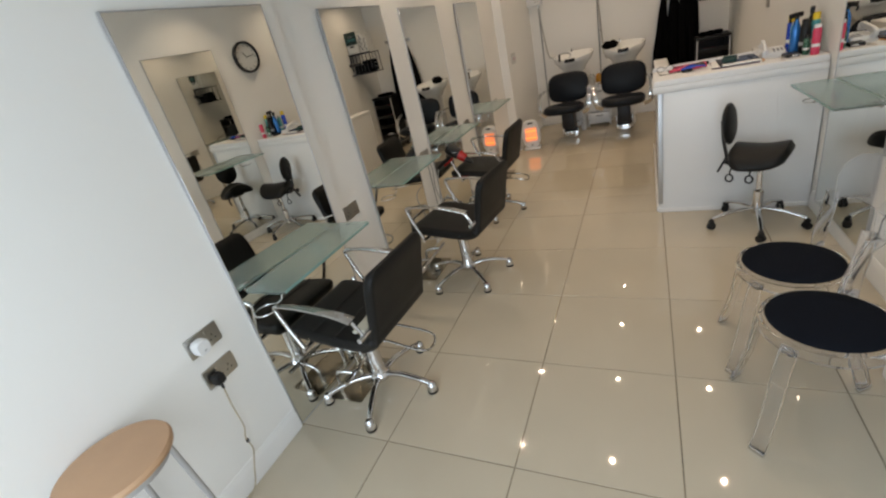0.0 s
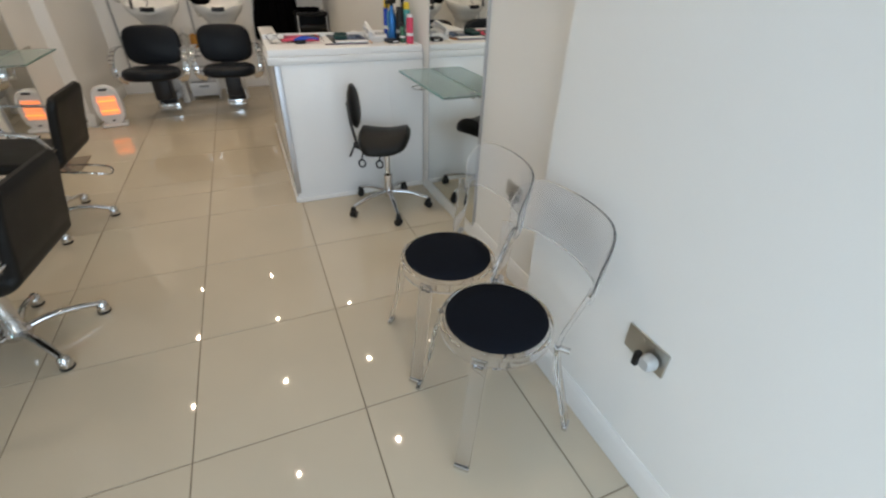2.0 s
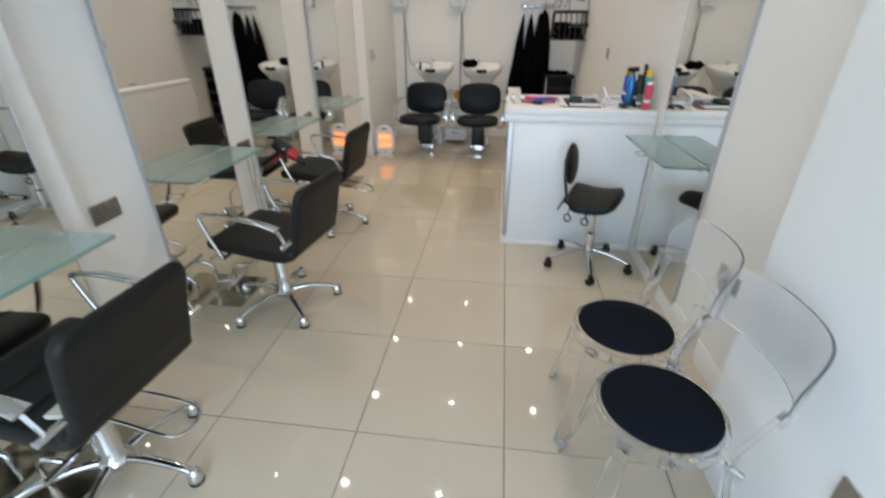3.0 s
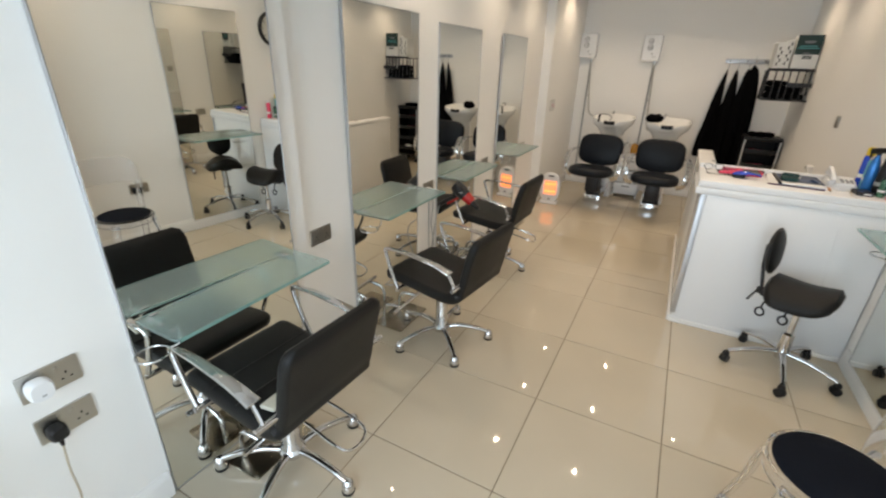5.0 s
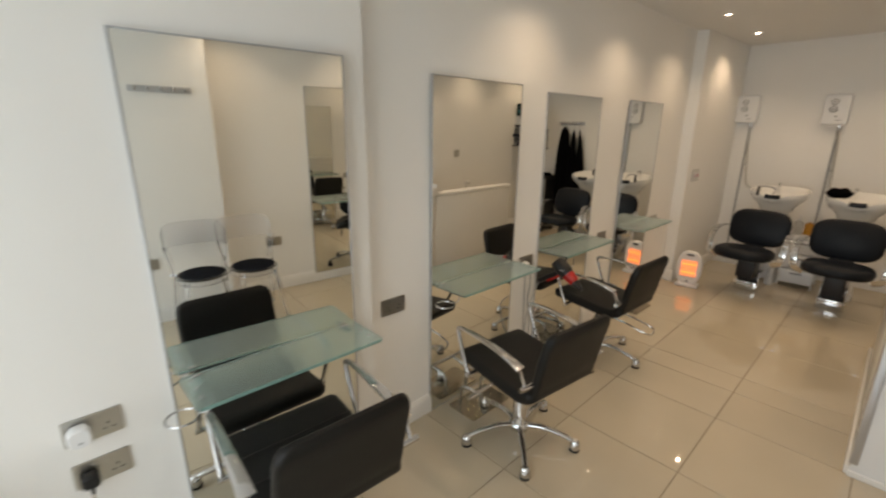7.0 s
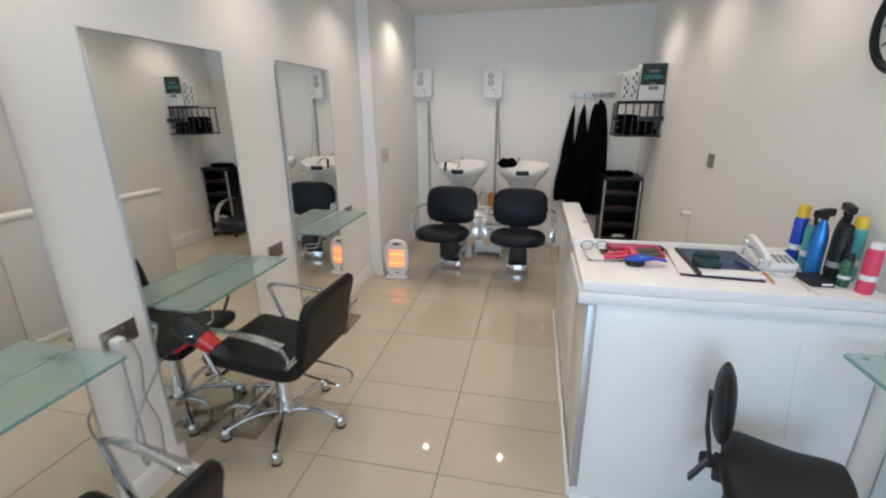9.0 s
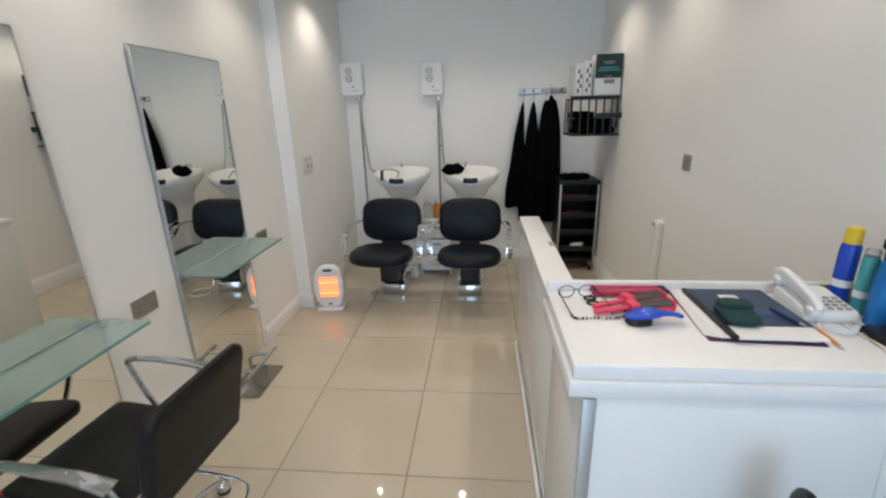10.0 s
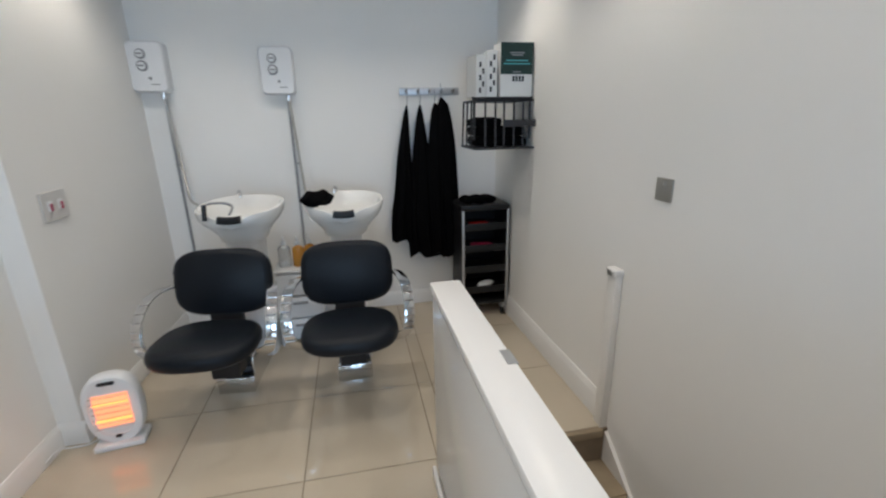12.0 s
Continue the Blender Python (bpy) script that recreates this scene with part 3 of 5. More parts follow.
# ---- seating by the right wall ----
def clear_chair(m):
    """Clear acrylic chair; local +y is the way it faces."""
    o = thing("clear_chair", m, "clear acrylic chair with a round black padded seat", "chair", "clear chairs")
    R, Z = 0.178, 0.445
    part("seat_ring", lathe(B(), [(R - 0.030, Z - 0.004), (R - 0.006, Z - 0.004), (R - 0.003, Z - 0.036), (R + 0.005, Z - 0.038), (R + 0.008, Z - 0.004), (R + 0.006, Z + 0.005), (R - 0.002, Z + 0.009), (R - 0.030, Z + 0.008)], 48), ACRYLIC, o)
    part("seat_pad", lathe(B(), [(R - 0.014, Z + 0.0085), (R - 0.010, Z + 0.012), (R - 0.015, Z + 0.016), (R * 0.6, Z + 0.018), (0.01, Z + 0.018)], 40), BLACKFELT, o, "round black padded seat")
    for sx in (-1, 1):
        out = Vector((sx * 0.72, 0.69, 0))
        part("front_leg", sweep(B(), smooth([(sx * 0.125, 0.128, Z - 0.012), (sx * 0.142, 0.147, Z - 0.11), (sx * 0.158, 0.165, 0.18), (sx * 0.185, 0.196, 0.016)], 5), rrect(0.050, 0.013, 0.004, 2), up=out), ACRYLIC, o)
        fm = pose(sx * 0.186, 0.197, 0, 0, 0, -sx * 45)
        part("foot", box(B(), (0, 0, 0.0085), (0.053, 0.019, 0.016), 0.004, 2, fm), CHROME, o, "small chrome foot cap")
        part("joint", box(B(), (0, 0, Z - 0.028), (0.034, 0.024, 0.020), 0.005, 2, pose(sx * 0.128, 0.131, 0, 0, 0, -sx * 45)), ACRYLIC, o)
        part("joint_screw", cyl(B(), (sx * 0.136, 0.139, Z - 0.028), (sx * 0.141, 0.144, Z - 0.028), 0.006, None, 10), CHROME, o, "chrome fixing screw")
        side = smooth([(sx * 0.196, -0.222, 0.018), (sx * 0.188, -0.175, 0.18), (sx * 0.176, -0.128, 0.36), (sx * 0.178, -0.118, 0.47), (sx * 0.196, -0.136, 0.58), (sx * 0.213, -0.150, 0.665)], 6)
        part("back_leg", sweep(B(), side, rrect(0.046, 0.013, 0.004, 2), up=Vector((sx * 0.8, -0.6, 0))), ACRYLIC, o)
        part("foot", box(B(), (0, 0, 0.0085), (0.049, 0.019, 0.016), 0.004, 2, pose(sx * 0.197, -0.224, 0, 0, 0, sx * 53)), CHROME, o, "small chrome foot cap")
        part("knob", cyl(B(), (sx * 0.166, -0.110, Z - 0.012), (sx * 0.205, -0.140, Z - 0.012), 0.010), CHROME, o, "chrome fixing")
    # curved backrest band whose ends sweep down into the back legs
    rings = []
    for i in range(29):
        u = -1 + 2 * i / 28
        a = math.radians(270 + 86 * u)
        c, s = math.cos(a), math.sin(a)
        e = max(0.0, (abs(u) - 0.45) / 0.55)
        zb, zt = 0.664 - 0.020 * (1 - e) - 0.045 * e ** 2, 0.830 - 0.014 * e - 0.080 * e ** 3
        yo = -0.150
        rings.append([Vector((0.207 * c, 0.092 * s + yo, zb)), Vector((0.215 * c, 0.099 * s + yo, zb)), Vector((0.226 * c, 0.118 * s + yo, zt)), Vector((0.218 * c, 0.111 * s + yo, zt))])
    # glare on the band is in its material; the plastic itself is clear
    part("backrest", loft(B(), rings), ACRYLICBAND, o, "curved clear band")
    return o


c0 = clear_chair(pose(0.735, 2.655, 0, 0, 0, 92))
copy_thing(c0, pose(0.725, 3.035, 0, 0, 0, 88))


def saddle_stool(m):
    """Local +x is the way it faces."""
    o = thing("saddle_stool", m, "black saddle stool on castors with a small backrest", "stool")
    rings = []
    for i in range(17):
        u = i / 16
        x = -0.165 + 0.315 * u
        wid = 0.36 * (1 - (2 * u - 1) ** 6 * 0.55) * (1.03 - 0.16 * u)
        mid = 0.490 + 0.014 * (2 * u - 1) ** 2 + (0.012 * max(0, u - 0.6) / 0.4)
        ring = []
        for k in range(20):
            a = 2 * math.pi * k / 20
            yy = wid / 2 * math.copysign(abs(math.cos(a)) ** 0.8, math.cos(a))
            zz = 0.052 * math.copysign(abs(math.sin(a)) ** 0.8, math.sin(a)) * (0.35 if i in (0, 16) else 1.0)
            droop = -0.055 * (abs(yy) / 0.18) ** 2
            ring.append(Vector((x, yy, mid + zz + droop)))
        rings.append(ring)
    part("seat", loft(B(), rings), VINYL, o)
    rings = []
    for i in range(13):
        u = i / 12
        z = 0.555 + 0.245 * u
        k = max(0.12, (1 - abs(2 * u - 1) ** 2.6)) ** 0.5
        rings.append([Vector((-0.175 - 0.02 * u + 0.032 * k * math.cos(2 * math.pi * j / 18), 0.115 * k * math.sin(2 * math.pi * j / 18), z)) for j in range(18)])
    part("backrest", loft(B(), rings), VINYL, o)
    part("back_stem", sweep(B(), [(-0.225, 0, 0.70), (-0.215, 0, 0.58), (-0.19, 0, 0.46), (-0.235, 0, 0.36)], rrect(0.035, 0.012, 0.003, 2), up=(1, 0, 0)), BLACKMETAL, o)
    part("mechanism", box(B(), (-0.06, 0, 0.44), (0.24, 0.11, 0.035), 0.008), BLACKMETAL, o)
    part("adjuster_knob", lathe(B(), [(0.012, -0.03), (0.024, -0.024), (0.024, 0.004), (0.012, 0.012)], 16, (-0.195, 0.05, 0.425)), BLACKPLASTIC, o)
    for px, py in ((-0.14, -0.09), (-0.03, -0.10)):
        part("lever", tube(B(), smooth([(px + 0.01, py + 0.06, 0.44), (px, py, 0.41), (px - 0.005, py - 0.01, 0.375)], 4), 0.005, 8, up=(1, 0, 0)), BLACKPLASTIC, o)
        part("lever_loop", tube(B(), [(px - 0.005 + 0.02 * math.cos(a), py - 0.01, 0.352 + 0.024 * math.sin(a)) for a in [i * math.pi / 8 for i in range(16)]], 0.0055, 8, True, up=(0, 1, 0)), BLACKPLASTIC, o)
    part("column", lathe(B(), [(0.03, 0.085), (0.03, 0.24), (0.024, 0.245), (0.017, 0.25), (0.017, 0.43)], 20), CHROME, o)
    for k in range(5):
        a = radians(-72 + 72 * k)
        c, s = math.cos(a), math.sin(a)
        leg = part("leg", sweep(B(), smooth([(0.02 * c, 0.02 * s, 0.12), (0.14 * c, 0.14 * s, 0.11), (0.262 * c, 0.262 * s, 0.075)], 4), rrect(0.032, 0.022, 0.009, 3), scales=[(1 - 0.03 * i, 1 - 0.03 * i) for i in range(9)]), CHROME, o)
        cm = pose(0.268 * c, 0.268 * s, 0, 0, 0, math.degrees(a) + 40)
        for sy in (-1, 1):
            bm = B()
            cyl(bm, cm @ Vector((0, sy * 0.006, 0.0245)), cm @ Vector((0, sy * 0.02, 0.0245)), 0.024, 0.022, 16)
            part("castor_wheel", bm, BLACKPLASTIC, leg, "black castor wheel")
        part("castor_hood", lathe(B(), [(0.012, 0.05), (0.019, 0.052), (0.017, 0.066), (0.008, 0.074)], 14, (0.268 * c, 0.268 * s, 0)), BLACKPLASTIC, leg)
    return o


saddle_stool(pose(0.855, 4.335, 0, 0, 0, -22))

st = thing("wooden_stool", pose(-1.205, 1.51, 0, 0, 0, 20), "stool with a round beech seat on grey metal legs", "stool")
part("seat", lathe(B(), [(0.145, 0.645), (0.156, 0.650), (0.158, 0.661), (0.152, 0.670), (0.13, 0.673), (0.01, 0.672)], 48), WOOD, st, "round beech seat")
part("seat_rim", lathe(B(), [(0.12, 0.620), (0.135, 0.620), (0.135, 0.644), (0.12, 0.644)], 40), GREYMETAL, st)
for k in range(4):
    a = radians(45 + 90 * k)
    c, s = math.cos(a), math.sin(a)
    part("leg", tube(B(), smooth([(0.125 * c, 0.125 * s, 0.63), (0.14 * c, 0.14 * s, 0.35), (0.155 * c, 0.155 * s, 0.003)], 4), 0.0095), GREYMETAL, st)
part("foot_ring", tube(B(), [(0.145 * math.cos(i * math.pi / 18), 0.145 * math.sin(i * math.pi / 18), 0.22) for i in range(36)], 0.007, 8, True), GREYMETAL, st)


# ---- wash area ----
def wash_unit(m):
    """Local +y points to the wall; the client faces -y."""
    o = thing("wash_unit", m, "black padded backwash chair joined to a white ceramic basin", "wash unit", "wash units")
    def cushion(cx, cy, cz, w, d, h, tilt, ex):
        rings = []
        for i in range(13):
            v = -1 + 2 * i / 12
            k = max(0.0, 1 - abs(v) ** 2.4) ** 0.5
            k = max(k, 0.25)
            ring = []
            for j in range(32):
                a = 2 * math.pi * j / 32
                ca, sa = math.cos(a), math.sin(a)
                px = w / 2 * math.copysign(abs(ca) ** ex, ca) * (0.80 + 0.20 * k)
                py = d / 2 * math.copysign(abs(sa) ** ex, sa) * (0.80 + 0.20 * k)
                ring.append(Vector((px, py, v * h / 2)))
            rings.append(ring)
        mm = pose(cx, cy, cz, tilt, 0, 0)
        return loft(B(), [[mm @ p for p in r] for r in rings])
    part("seat", cushion(0, -0.255, 0.452, 0.49, 0.46, 0.095, -3, 0.74), NAVYVINYL, o)
    part("backrest", cushion(0, 0.075, 0.655, 0.515, 0.365, 0.09, 80, 0.58), NAVYVINYL, o, "blue-black padded backrest")
    part("back_bracket", box(B(), (0, 0.04, 0.46), (0.17, 0.05, 0.16), 0.01), BLACKMETAL, o)
    part("seat_support", box(B(), (0, -0.02, 0.27), (0.15, 0.20, 0.22), 0.015), BLACKMETAL, o)
    part("base_foot", box(B(), (0, 0.0, 0.050), (0.20, 0.03, 0.098), 0.005), CHROME, o, "chrome plate foot")
    for sx in (-1, 1):
        part("base_side", box(B(), (sx * 0.091, 0.21, 0.10), (0.008, 0.36, 0.198), 0.002), CHROME, o)
    part("base_deck", box(B(), (0, 0.22, 0.115), (0.172, 0.36, 0.05), 0.01), BLACKMETAL, o)
    part("pedestal", loft(B(), [[Vector((x, y + 0.52, z)) for x, y in rrect(w, d, 0.04, 4)] for w, d, z in ((0.24, 0.26, 0.002), (0.22, 0.24, 0.10), (0.19, 0.22, 0.5), (0.20, 0.22, 0.80))]), WHITEPLASTIC, o, "white moulded pedestal")
    for sx in (-1, 1):
        path = smooth([(sx * 0.235, 0.075, 0.645), (sx * 0.275, -0.02, 0.662), (sx * 0.302, -0.13, 0.645), (sx * 0.312, -0.225, 0.575), (sx * 0.308, -0.262, 0.48), (sx * 0.285, -0.255, 0.405), (sx * 0.225, -0.235, 0.375)], 5)
        arm = part("armrest", sweep(B(), path, rrect(0.055, 0.007, 0.003, 2)), CHROME, o, "curved chrome arm band")
        for j in (11, 13, 15, 17, 19, 21, 23):
            p, q = path[j], path[min(j + 1, len(path) - 1)]
            t = (q - p).normalized()
            up = Vector((0, -t.z, t.y)).normalized()
            if up.y > 0:
                up = -up
            part("rib", tube(B(), [p + up * 0.006 - Vector((0.024, 0, 0)), p + up * 0.006 + Vector((0.024, 0, 0))], 0.0055, 8), CHROME, arm)
    # basin
    rings, n = [], 44
    lay = [(0.135, 0.12, 0.79), (0.15, 0.135, 0.83), (0.182, 0.16, 0.87), (0.222, 0.20, 0.912), (0.243, 0.226, 0.948), (0.252, 0.236, 0.985), (0.250, 0.235, 1.0), (0.238, 0.222, 1.003), (0.226, 0.210, 0.992), (0.208, 0.192, 0.95), (0.165, 0.155, 0.905), (0.09, 0.09, 0.888), (0.03, 0.03, 0.885)]
    for rx, ry, z in lay:
        ring = []
        for j in range(n):
            a = 2 * math.pi * j / n
            ca, sa = math.cos(a), math.sin(a)
            px, py = rx * math.copysign(abs(ca) ** 0.82, ca), ry * math.copysign(abs(sa) ** 0.82, sa)
            dip = 0.055 * math.exp(-(px / 0.085) ** 2) if sa < 0 and z > 0.92 else 0
            ring.append(Vector((px, 0.515 + py, z - dip * min(1, (z - 0.90) / 0.08) + 0.018 * py / 0.2)))
        rings.append(ring)
    basin = part("basin", loft(B(), rings), CERAMIC, o, "white glazed basin")
    part("neck_rest", sweep(B(), [(x, 0.515 - 0.236 - 0.10 * x * x, 0.948 + 1.6 * x * x) for x in [-0.062 + 0.0124 * i for i in range(11)]], rrect(0.040, 0.042, 0.010, 3)), BLACKPLASTIC, basin, "black rubber neck rest")
    part("drain", lathe(B(), [(0.026, 0.886), (0.024, 0.890), (0.004, 0.889)], 18, (0, 0.515, 0)), CHROME, basin)
    part("tap", tube(B(), smooth([(-0.06, 0.70, 1.015), (-0.06, 0.70, 1.05), (-0.05, 0.66, 1.06), (-0.04, 0.62, 1.045)], 4), 0.010), CHROME, basin)
    return o


WX = (-0.715, -0.045)
wash_unit(pose(WX[0], 7.165, 0, 0, 0, -5))
wash_unit(pose(WX[1], 7.15, 0, 0, 0, 0))

sp = thing("shower_hose_head", pose(WX[0] - 0.05, 7.47, 0.985), "dark hand shower with its hose looped over the basin rim", "hand shower")
part("hose", tube(B(), smooth([(-0.05, -0.02, -0.01), (-0.055, -0.01, 0.045), (-0.03, 0.02, 0.06), (0.04, 0.05, 0.055), (0.08, 0.06, 0.03), (0.075, 0.0, -0.005)], 6), 0.0075), GREYPLASTIC, sp, "grey ribbed hose")
part("head", tube(B(), [(-0.055, -0.025, -0.03), (-0.052, -0.02, 0.02), (-0.05, -0.012, 0.06)], 0.013), BLACKPLASTIC, sp)
tw = thing("towel", pose(WX[1] - 0.155, 7.56, 0.997, 0, 0, 35), "crumpled black towel lying on the basin rim", "towel")
TS = 1.35
rings = []
for i in range(11):
    u = -1 + 2 * i / 10
    k = max(0.15, 1 - abs(u) ** 3)
    rings.append([Vector((u * 0.085 * TS, 0.052 * TS * k * math.cos(a) * (1 + 0.16 * math.sin(3 * a + i) + 0.09 * math.sin(7 * a + 2.3 * i)), 0.036 + 0.036 * TS * k * math.sin(a) * (1 + 0.18 * math.cos(2 * a + i * 1.3)))) for a in [2 * math.pi * j / 18 for j in range(18)]])
part("cloth", loft(B(), rings), TOWEL, tw)


def electric_shower(m, hose):
    """Local x along the wall, -y into the room."""
    o = thing("electric_shower", m, "white electric shower unit on the wall with two grey dials", "shower unit", "shower units")
    ring = rrect(0.215, 0.305, 0.03, 5)
    part("case", loft(B(), [[Vector((x * s, -d, z * s)) for x, z in ring] for s, d in ((1, 0.0), (1, 0.055), (0.985, 0.075), (0.93, 0.088))]), WHITEPLASTIC, o)
    for zz, rr in ((0.075, 0.030), (0.005, 0.032)):
        dial = part("dial", loft(B(), [[Vector((-0.022 + r * math.cos(a), -d, zz + r * math.sin(a))) for a in [2 * math.pi * k / 28 for k in range(28)]] for r, d in ((rr, 0.086), (rr, 0.094), (rr * 0.86, 0.098))]), GREYPLASTIC, o, "grey control dial")
        part("dial_cap", loft(B(), [[Vector((-0.022 + r * math.cos(a), -d, zz + r * math.sin(a))) for a in [2 * math.pi * k / 24 for k in range(24)]] for r, d in ((rr * 0.72, 0.098), (rr * 0.66, 0.106))]), WHITEPLASTIC, dial)
        part("dial_grip", box(B(), (-0.022, -0.108, zz), (rr * 1.1, 0.012, 0.010), 0.003, 2, None), GREYPLASTIC, dial)
    part("button", loft(B(), [[Vector((0.01 + r * math.cos(a), -d, -0.068 + r * math.sin(a))) for a in [2 * math.pi * k / 16 for k in range(16)]] for r, d in ((0.010, 0.087), (0.009, 0.094))]), GREYPLASTIC, o)
    part("logo_bar", box(B(), (0.035, -0.0885, -0.105), (0.05, 0.002, 0.006)), GREYPLASTIC, o)
    part("outlet", cyl(B(), (0.055, -0.045, -0.152), (0.055, -0.045, -0.19), 0.013), CHROME, o)
    part("supply_pipe", tube(B(), [(0.045, -0.012, -0.15), (0.045, -0.012, -0.9), (0.045, -0.012, -1.60)], 0.0095, 8, up=(0, 1, 0)), GREYPLASTIC, o, "grey supply pipe")
    part("pipe_clip", box(B(), (0.055, -0.014, -0.62), (0.04, 0.022, 0.012), 0.003), GREYPLASTIC, o)
    part("hose", tube(B(), smooth(hose, 6), 0.0085, 8, up=(0, 1, 0)), STEEL, o, "flexible steel hose")
    return o


electric_shower(pose(-1.198, BACK, 1.835), [(0.055, -0.045, -0.19), (0.07, -0.06, -0.4), (0.11, -0.12, -0.65), (0.165, -0.25, -0.82), (0.235, -0.36, -0.845)])
electric_shower(pose(-0.420, BACK, 1.815), [(0.055, -0.045, -0.19), (0.075, -0.05, -0.45), (0.095, -0.08, -0.75), (0.13, -0.18, -0.95), (0.17, -0.26, -0.97)])

# low plastic drawer unit with shampoo between the basins
du = thing("drawer_unit", pose(-0.385, 7.80, 0), "low translucent white plastic drawer unit between the basins", "drawers")
part("top", slab(B(), -0.15, 0.15, -0.15, 0.15, 0.528, 0.545, 0.004), WHITEPLASTIC, du)
for k in range(3):
    dz = 0.04 + 0.163 * k
    dr = part("drawer", slab(B(), -0.135, 0.135, -0.145, 0.14, dz, dz + 0.148, 0.008), WHITEPLASTIC, du)
    part("pull", slab(B(), -0.05, 0.05, -0.156, -0.1455, dz + 0.10, dz + 0.118, 0.004), GREYPLASTIC, dr)
for sx in (-1, 1):
    for sy in (-1, 1):
        part("post", slab(B(), sx * 0.142 - 0.006, sx * 0.142 + 0.006, sy * 0.142 - 0.006, sy * 0.142 + 0.006, 0.002, 0.527), WHITEPLASTIC, du)


def pump_bottle(m, r, h, material, label, cap=WHITEPLASTIC):
    o = thing("pump_bottle", m, label, "bottle", "shampoo bottles")
    part("bottle", lathe(B(), [(r * 0.92, 0.001), (r, 0.008), (r, h * 0.78), (r * 0.85, h * 0.88), (r * 0.35, h * 0.95), (r * 0.35, h)], 20, sy=0.8), material, o)
    part("collar", lathe(B(), [(r * 0.42, h), (r * 0.42, h + 0.02)], 14), cap, o)
    part("pump", tube(B(), smooth([(0, 0, h + 0.02), (0, 0, h + 0.05), (0, -0.012, h + 0.056), (0, -0.04, h + 0.05)], 4), 0.006, 8, up=(1, 0, 0)), cap, o)
    return o


pump_bottle(pose(-0.465, 7.76, 0.546), 0.042, 0.155, CLEARBOTTLE, "clear pump bottle of conditioner on the drawer unit")
pump_bottle(pose(-0.375, 7.75, 0.546), 0.040, 0.15, AMBER, "pump bottle half full of amber shampoo")
pump_bottle(pose(-0.300, 7.77, 0.546), 0.040, 0.15, AMBER, "pump bottle full of amber shampoo")

# coat rail and gowns
rail = thing("coat_rail", pose(0.628, BACK, 1.683), "brushed aluminium coat rail with double hooks", "coat rail")
part("rail_plate", slab(B(), -0.222, 0.222, -0.014, -0.001, -0.026, 0.026, 0.002), ALU, rail)
for k in range(5):
    hx = -0.175 + 0.0875 * k
    hk = part("hook", tube(B(), smooth([(hx, -0.014, -0.004), (hx, -0.045, -0.014), (hx, -0.062, 0.002), (hx, -0.066, 0.02)], 4), 0.0055, 8, up=(1, 0, 0)), CHROME, rail)
    part("hook_base", cyl(B(), (hx, -0.0135, 0), (hx, -0.022, 0), 0.014), CHROME, hk)


def gown(x, top, bot, x0, x1, seed, flare):
    o = thing("gown", pose(x, BACK - 0.066, top), "black nylon cutting gown hanging from the coat rail", "gown", "hanging gowns")
    h, rings, n = top - bot, [], 36
    rnd = random.Random(seed)
    ph = [rnd.uniform(0, 6.28) for _ in range(4)]
    for i in range(25):
        u = i / 24
        k = min(1.0, 0.06 + 1.15 * u ** flare)
        l, r = (x0 - x) * k, (x1 - x) * k
        ring = []
        for j in range(n):
            a = 2 * math.pi * j / n
            ca, sa = math.cos(a), math.sin(a)
            px = (l + r) / 2 + (r - l) / 2 * ca + 0.010 * u * math.sin(9 * u + ph[2])
            fold = 1 + 0.45 * u * math.sin(7 * a + ph[0] + u) + 0.25 * u * math.sin(13 * a + ph[1])
            py = -0.004 + (0.012 + 0.036 * min(1, u * 1.6)) * sa * fold
            hem = 0.028 * math.sin(5 * a + ph[3]) * u ** 6
            ring.append(Vector((px, min(py, 0.055), -h * u + hem)))
        rings.append(ring)
    part("cloth", loft(B(), rings), GOWN, o)
    part("hanging_loop", tube(B(), [(0.0, 0.0, 0.002), (0.004, 0.0, 0.05), (0.0, 0.0, 0.095)], 0.003, 6, up=(0, 1, 0)), GREYPLASTIC, o)
    return o


gown(0.450, 1.585, 0.585, 0.300, 0.485, 3, 0.8)
gown(0.545, 1.585, 0.455, 0.415, 0.655, 5, 0.75)
gown(0.655, 1.600, 0.445, 0.560, 0.815, 8, 0.55)
gown(0.700, 1.640, 0.450, 0.640, 0.835, 11, 0.38)

# wire shelf in the corner with towels and cartons
wr = thing("wire_rack", pose(0, 0, 0), "black metal wire rack fixed to the wall, holding towels", "rack")
part("top_rail", tube(B(), smooth([(0.775, 7.47, 1.36), (0.778, 7.47, 1.585), (0.79, 7.47, 1.602), (1.12, 7.47, 1.602), (1.135, 7.47, 1.585), (1.138, 7.47, 1.36)], 4), 0.008), BLACKMETAL, wr)
part("top_shelf", slab(B(), 0.79, 1.165, 7.475, 7.80, 1.585, 1.597, 0.003), BLACKMETAL, wr)
part("bottom_shelf", slab(B(), 0.775, 1.165, 7.44, 7.80, 1.30, 1.312, 0.003), BLACKMETAL, wr)
for hx in (0.845, 0.91, 0.965, 1.03, 1.09):
    part("bar", tube(B(), [(hx, 7.455, 1.302), (hx, 7.465, 1.595)], 0.0065, 8, up=(0, 1, 0)), BLACKMETAL, wr)
part("front_band", slab(B(), 0.955, 1.165, 7.430, 7.438, 1.435, 1.478, 0.002), BLACKMETAL, wr)
for yy in (7.56, 7.66, 7.76):
    part("side_bar", tube(B(), [(0.778, yy, 1.312), (0.786, yy, 1.590)], 0.006, 8, up=(0, 1, 0)), BLACKMETAL, wr)


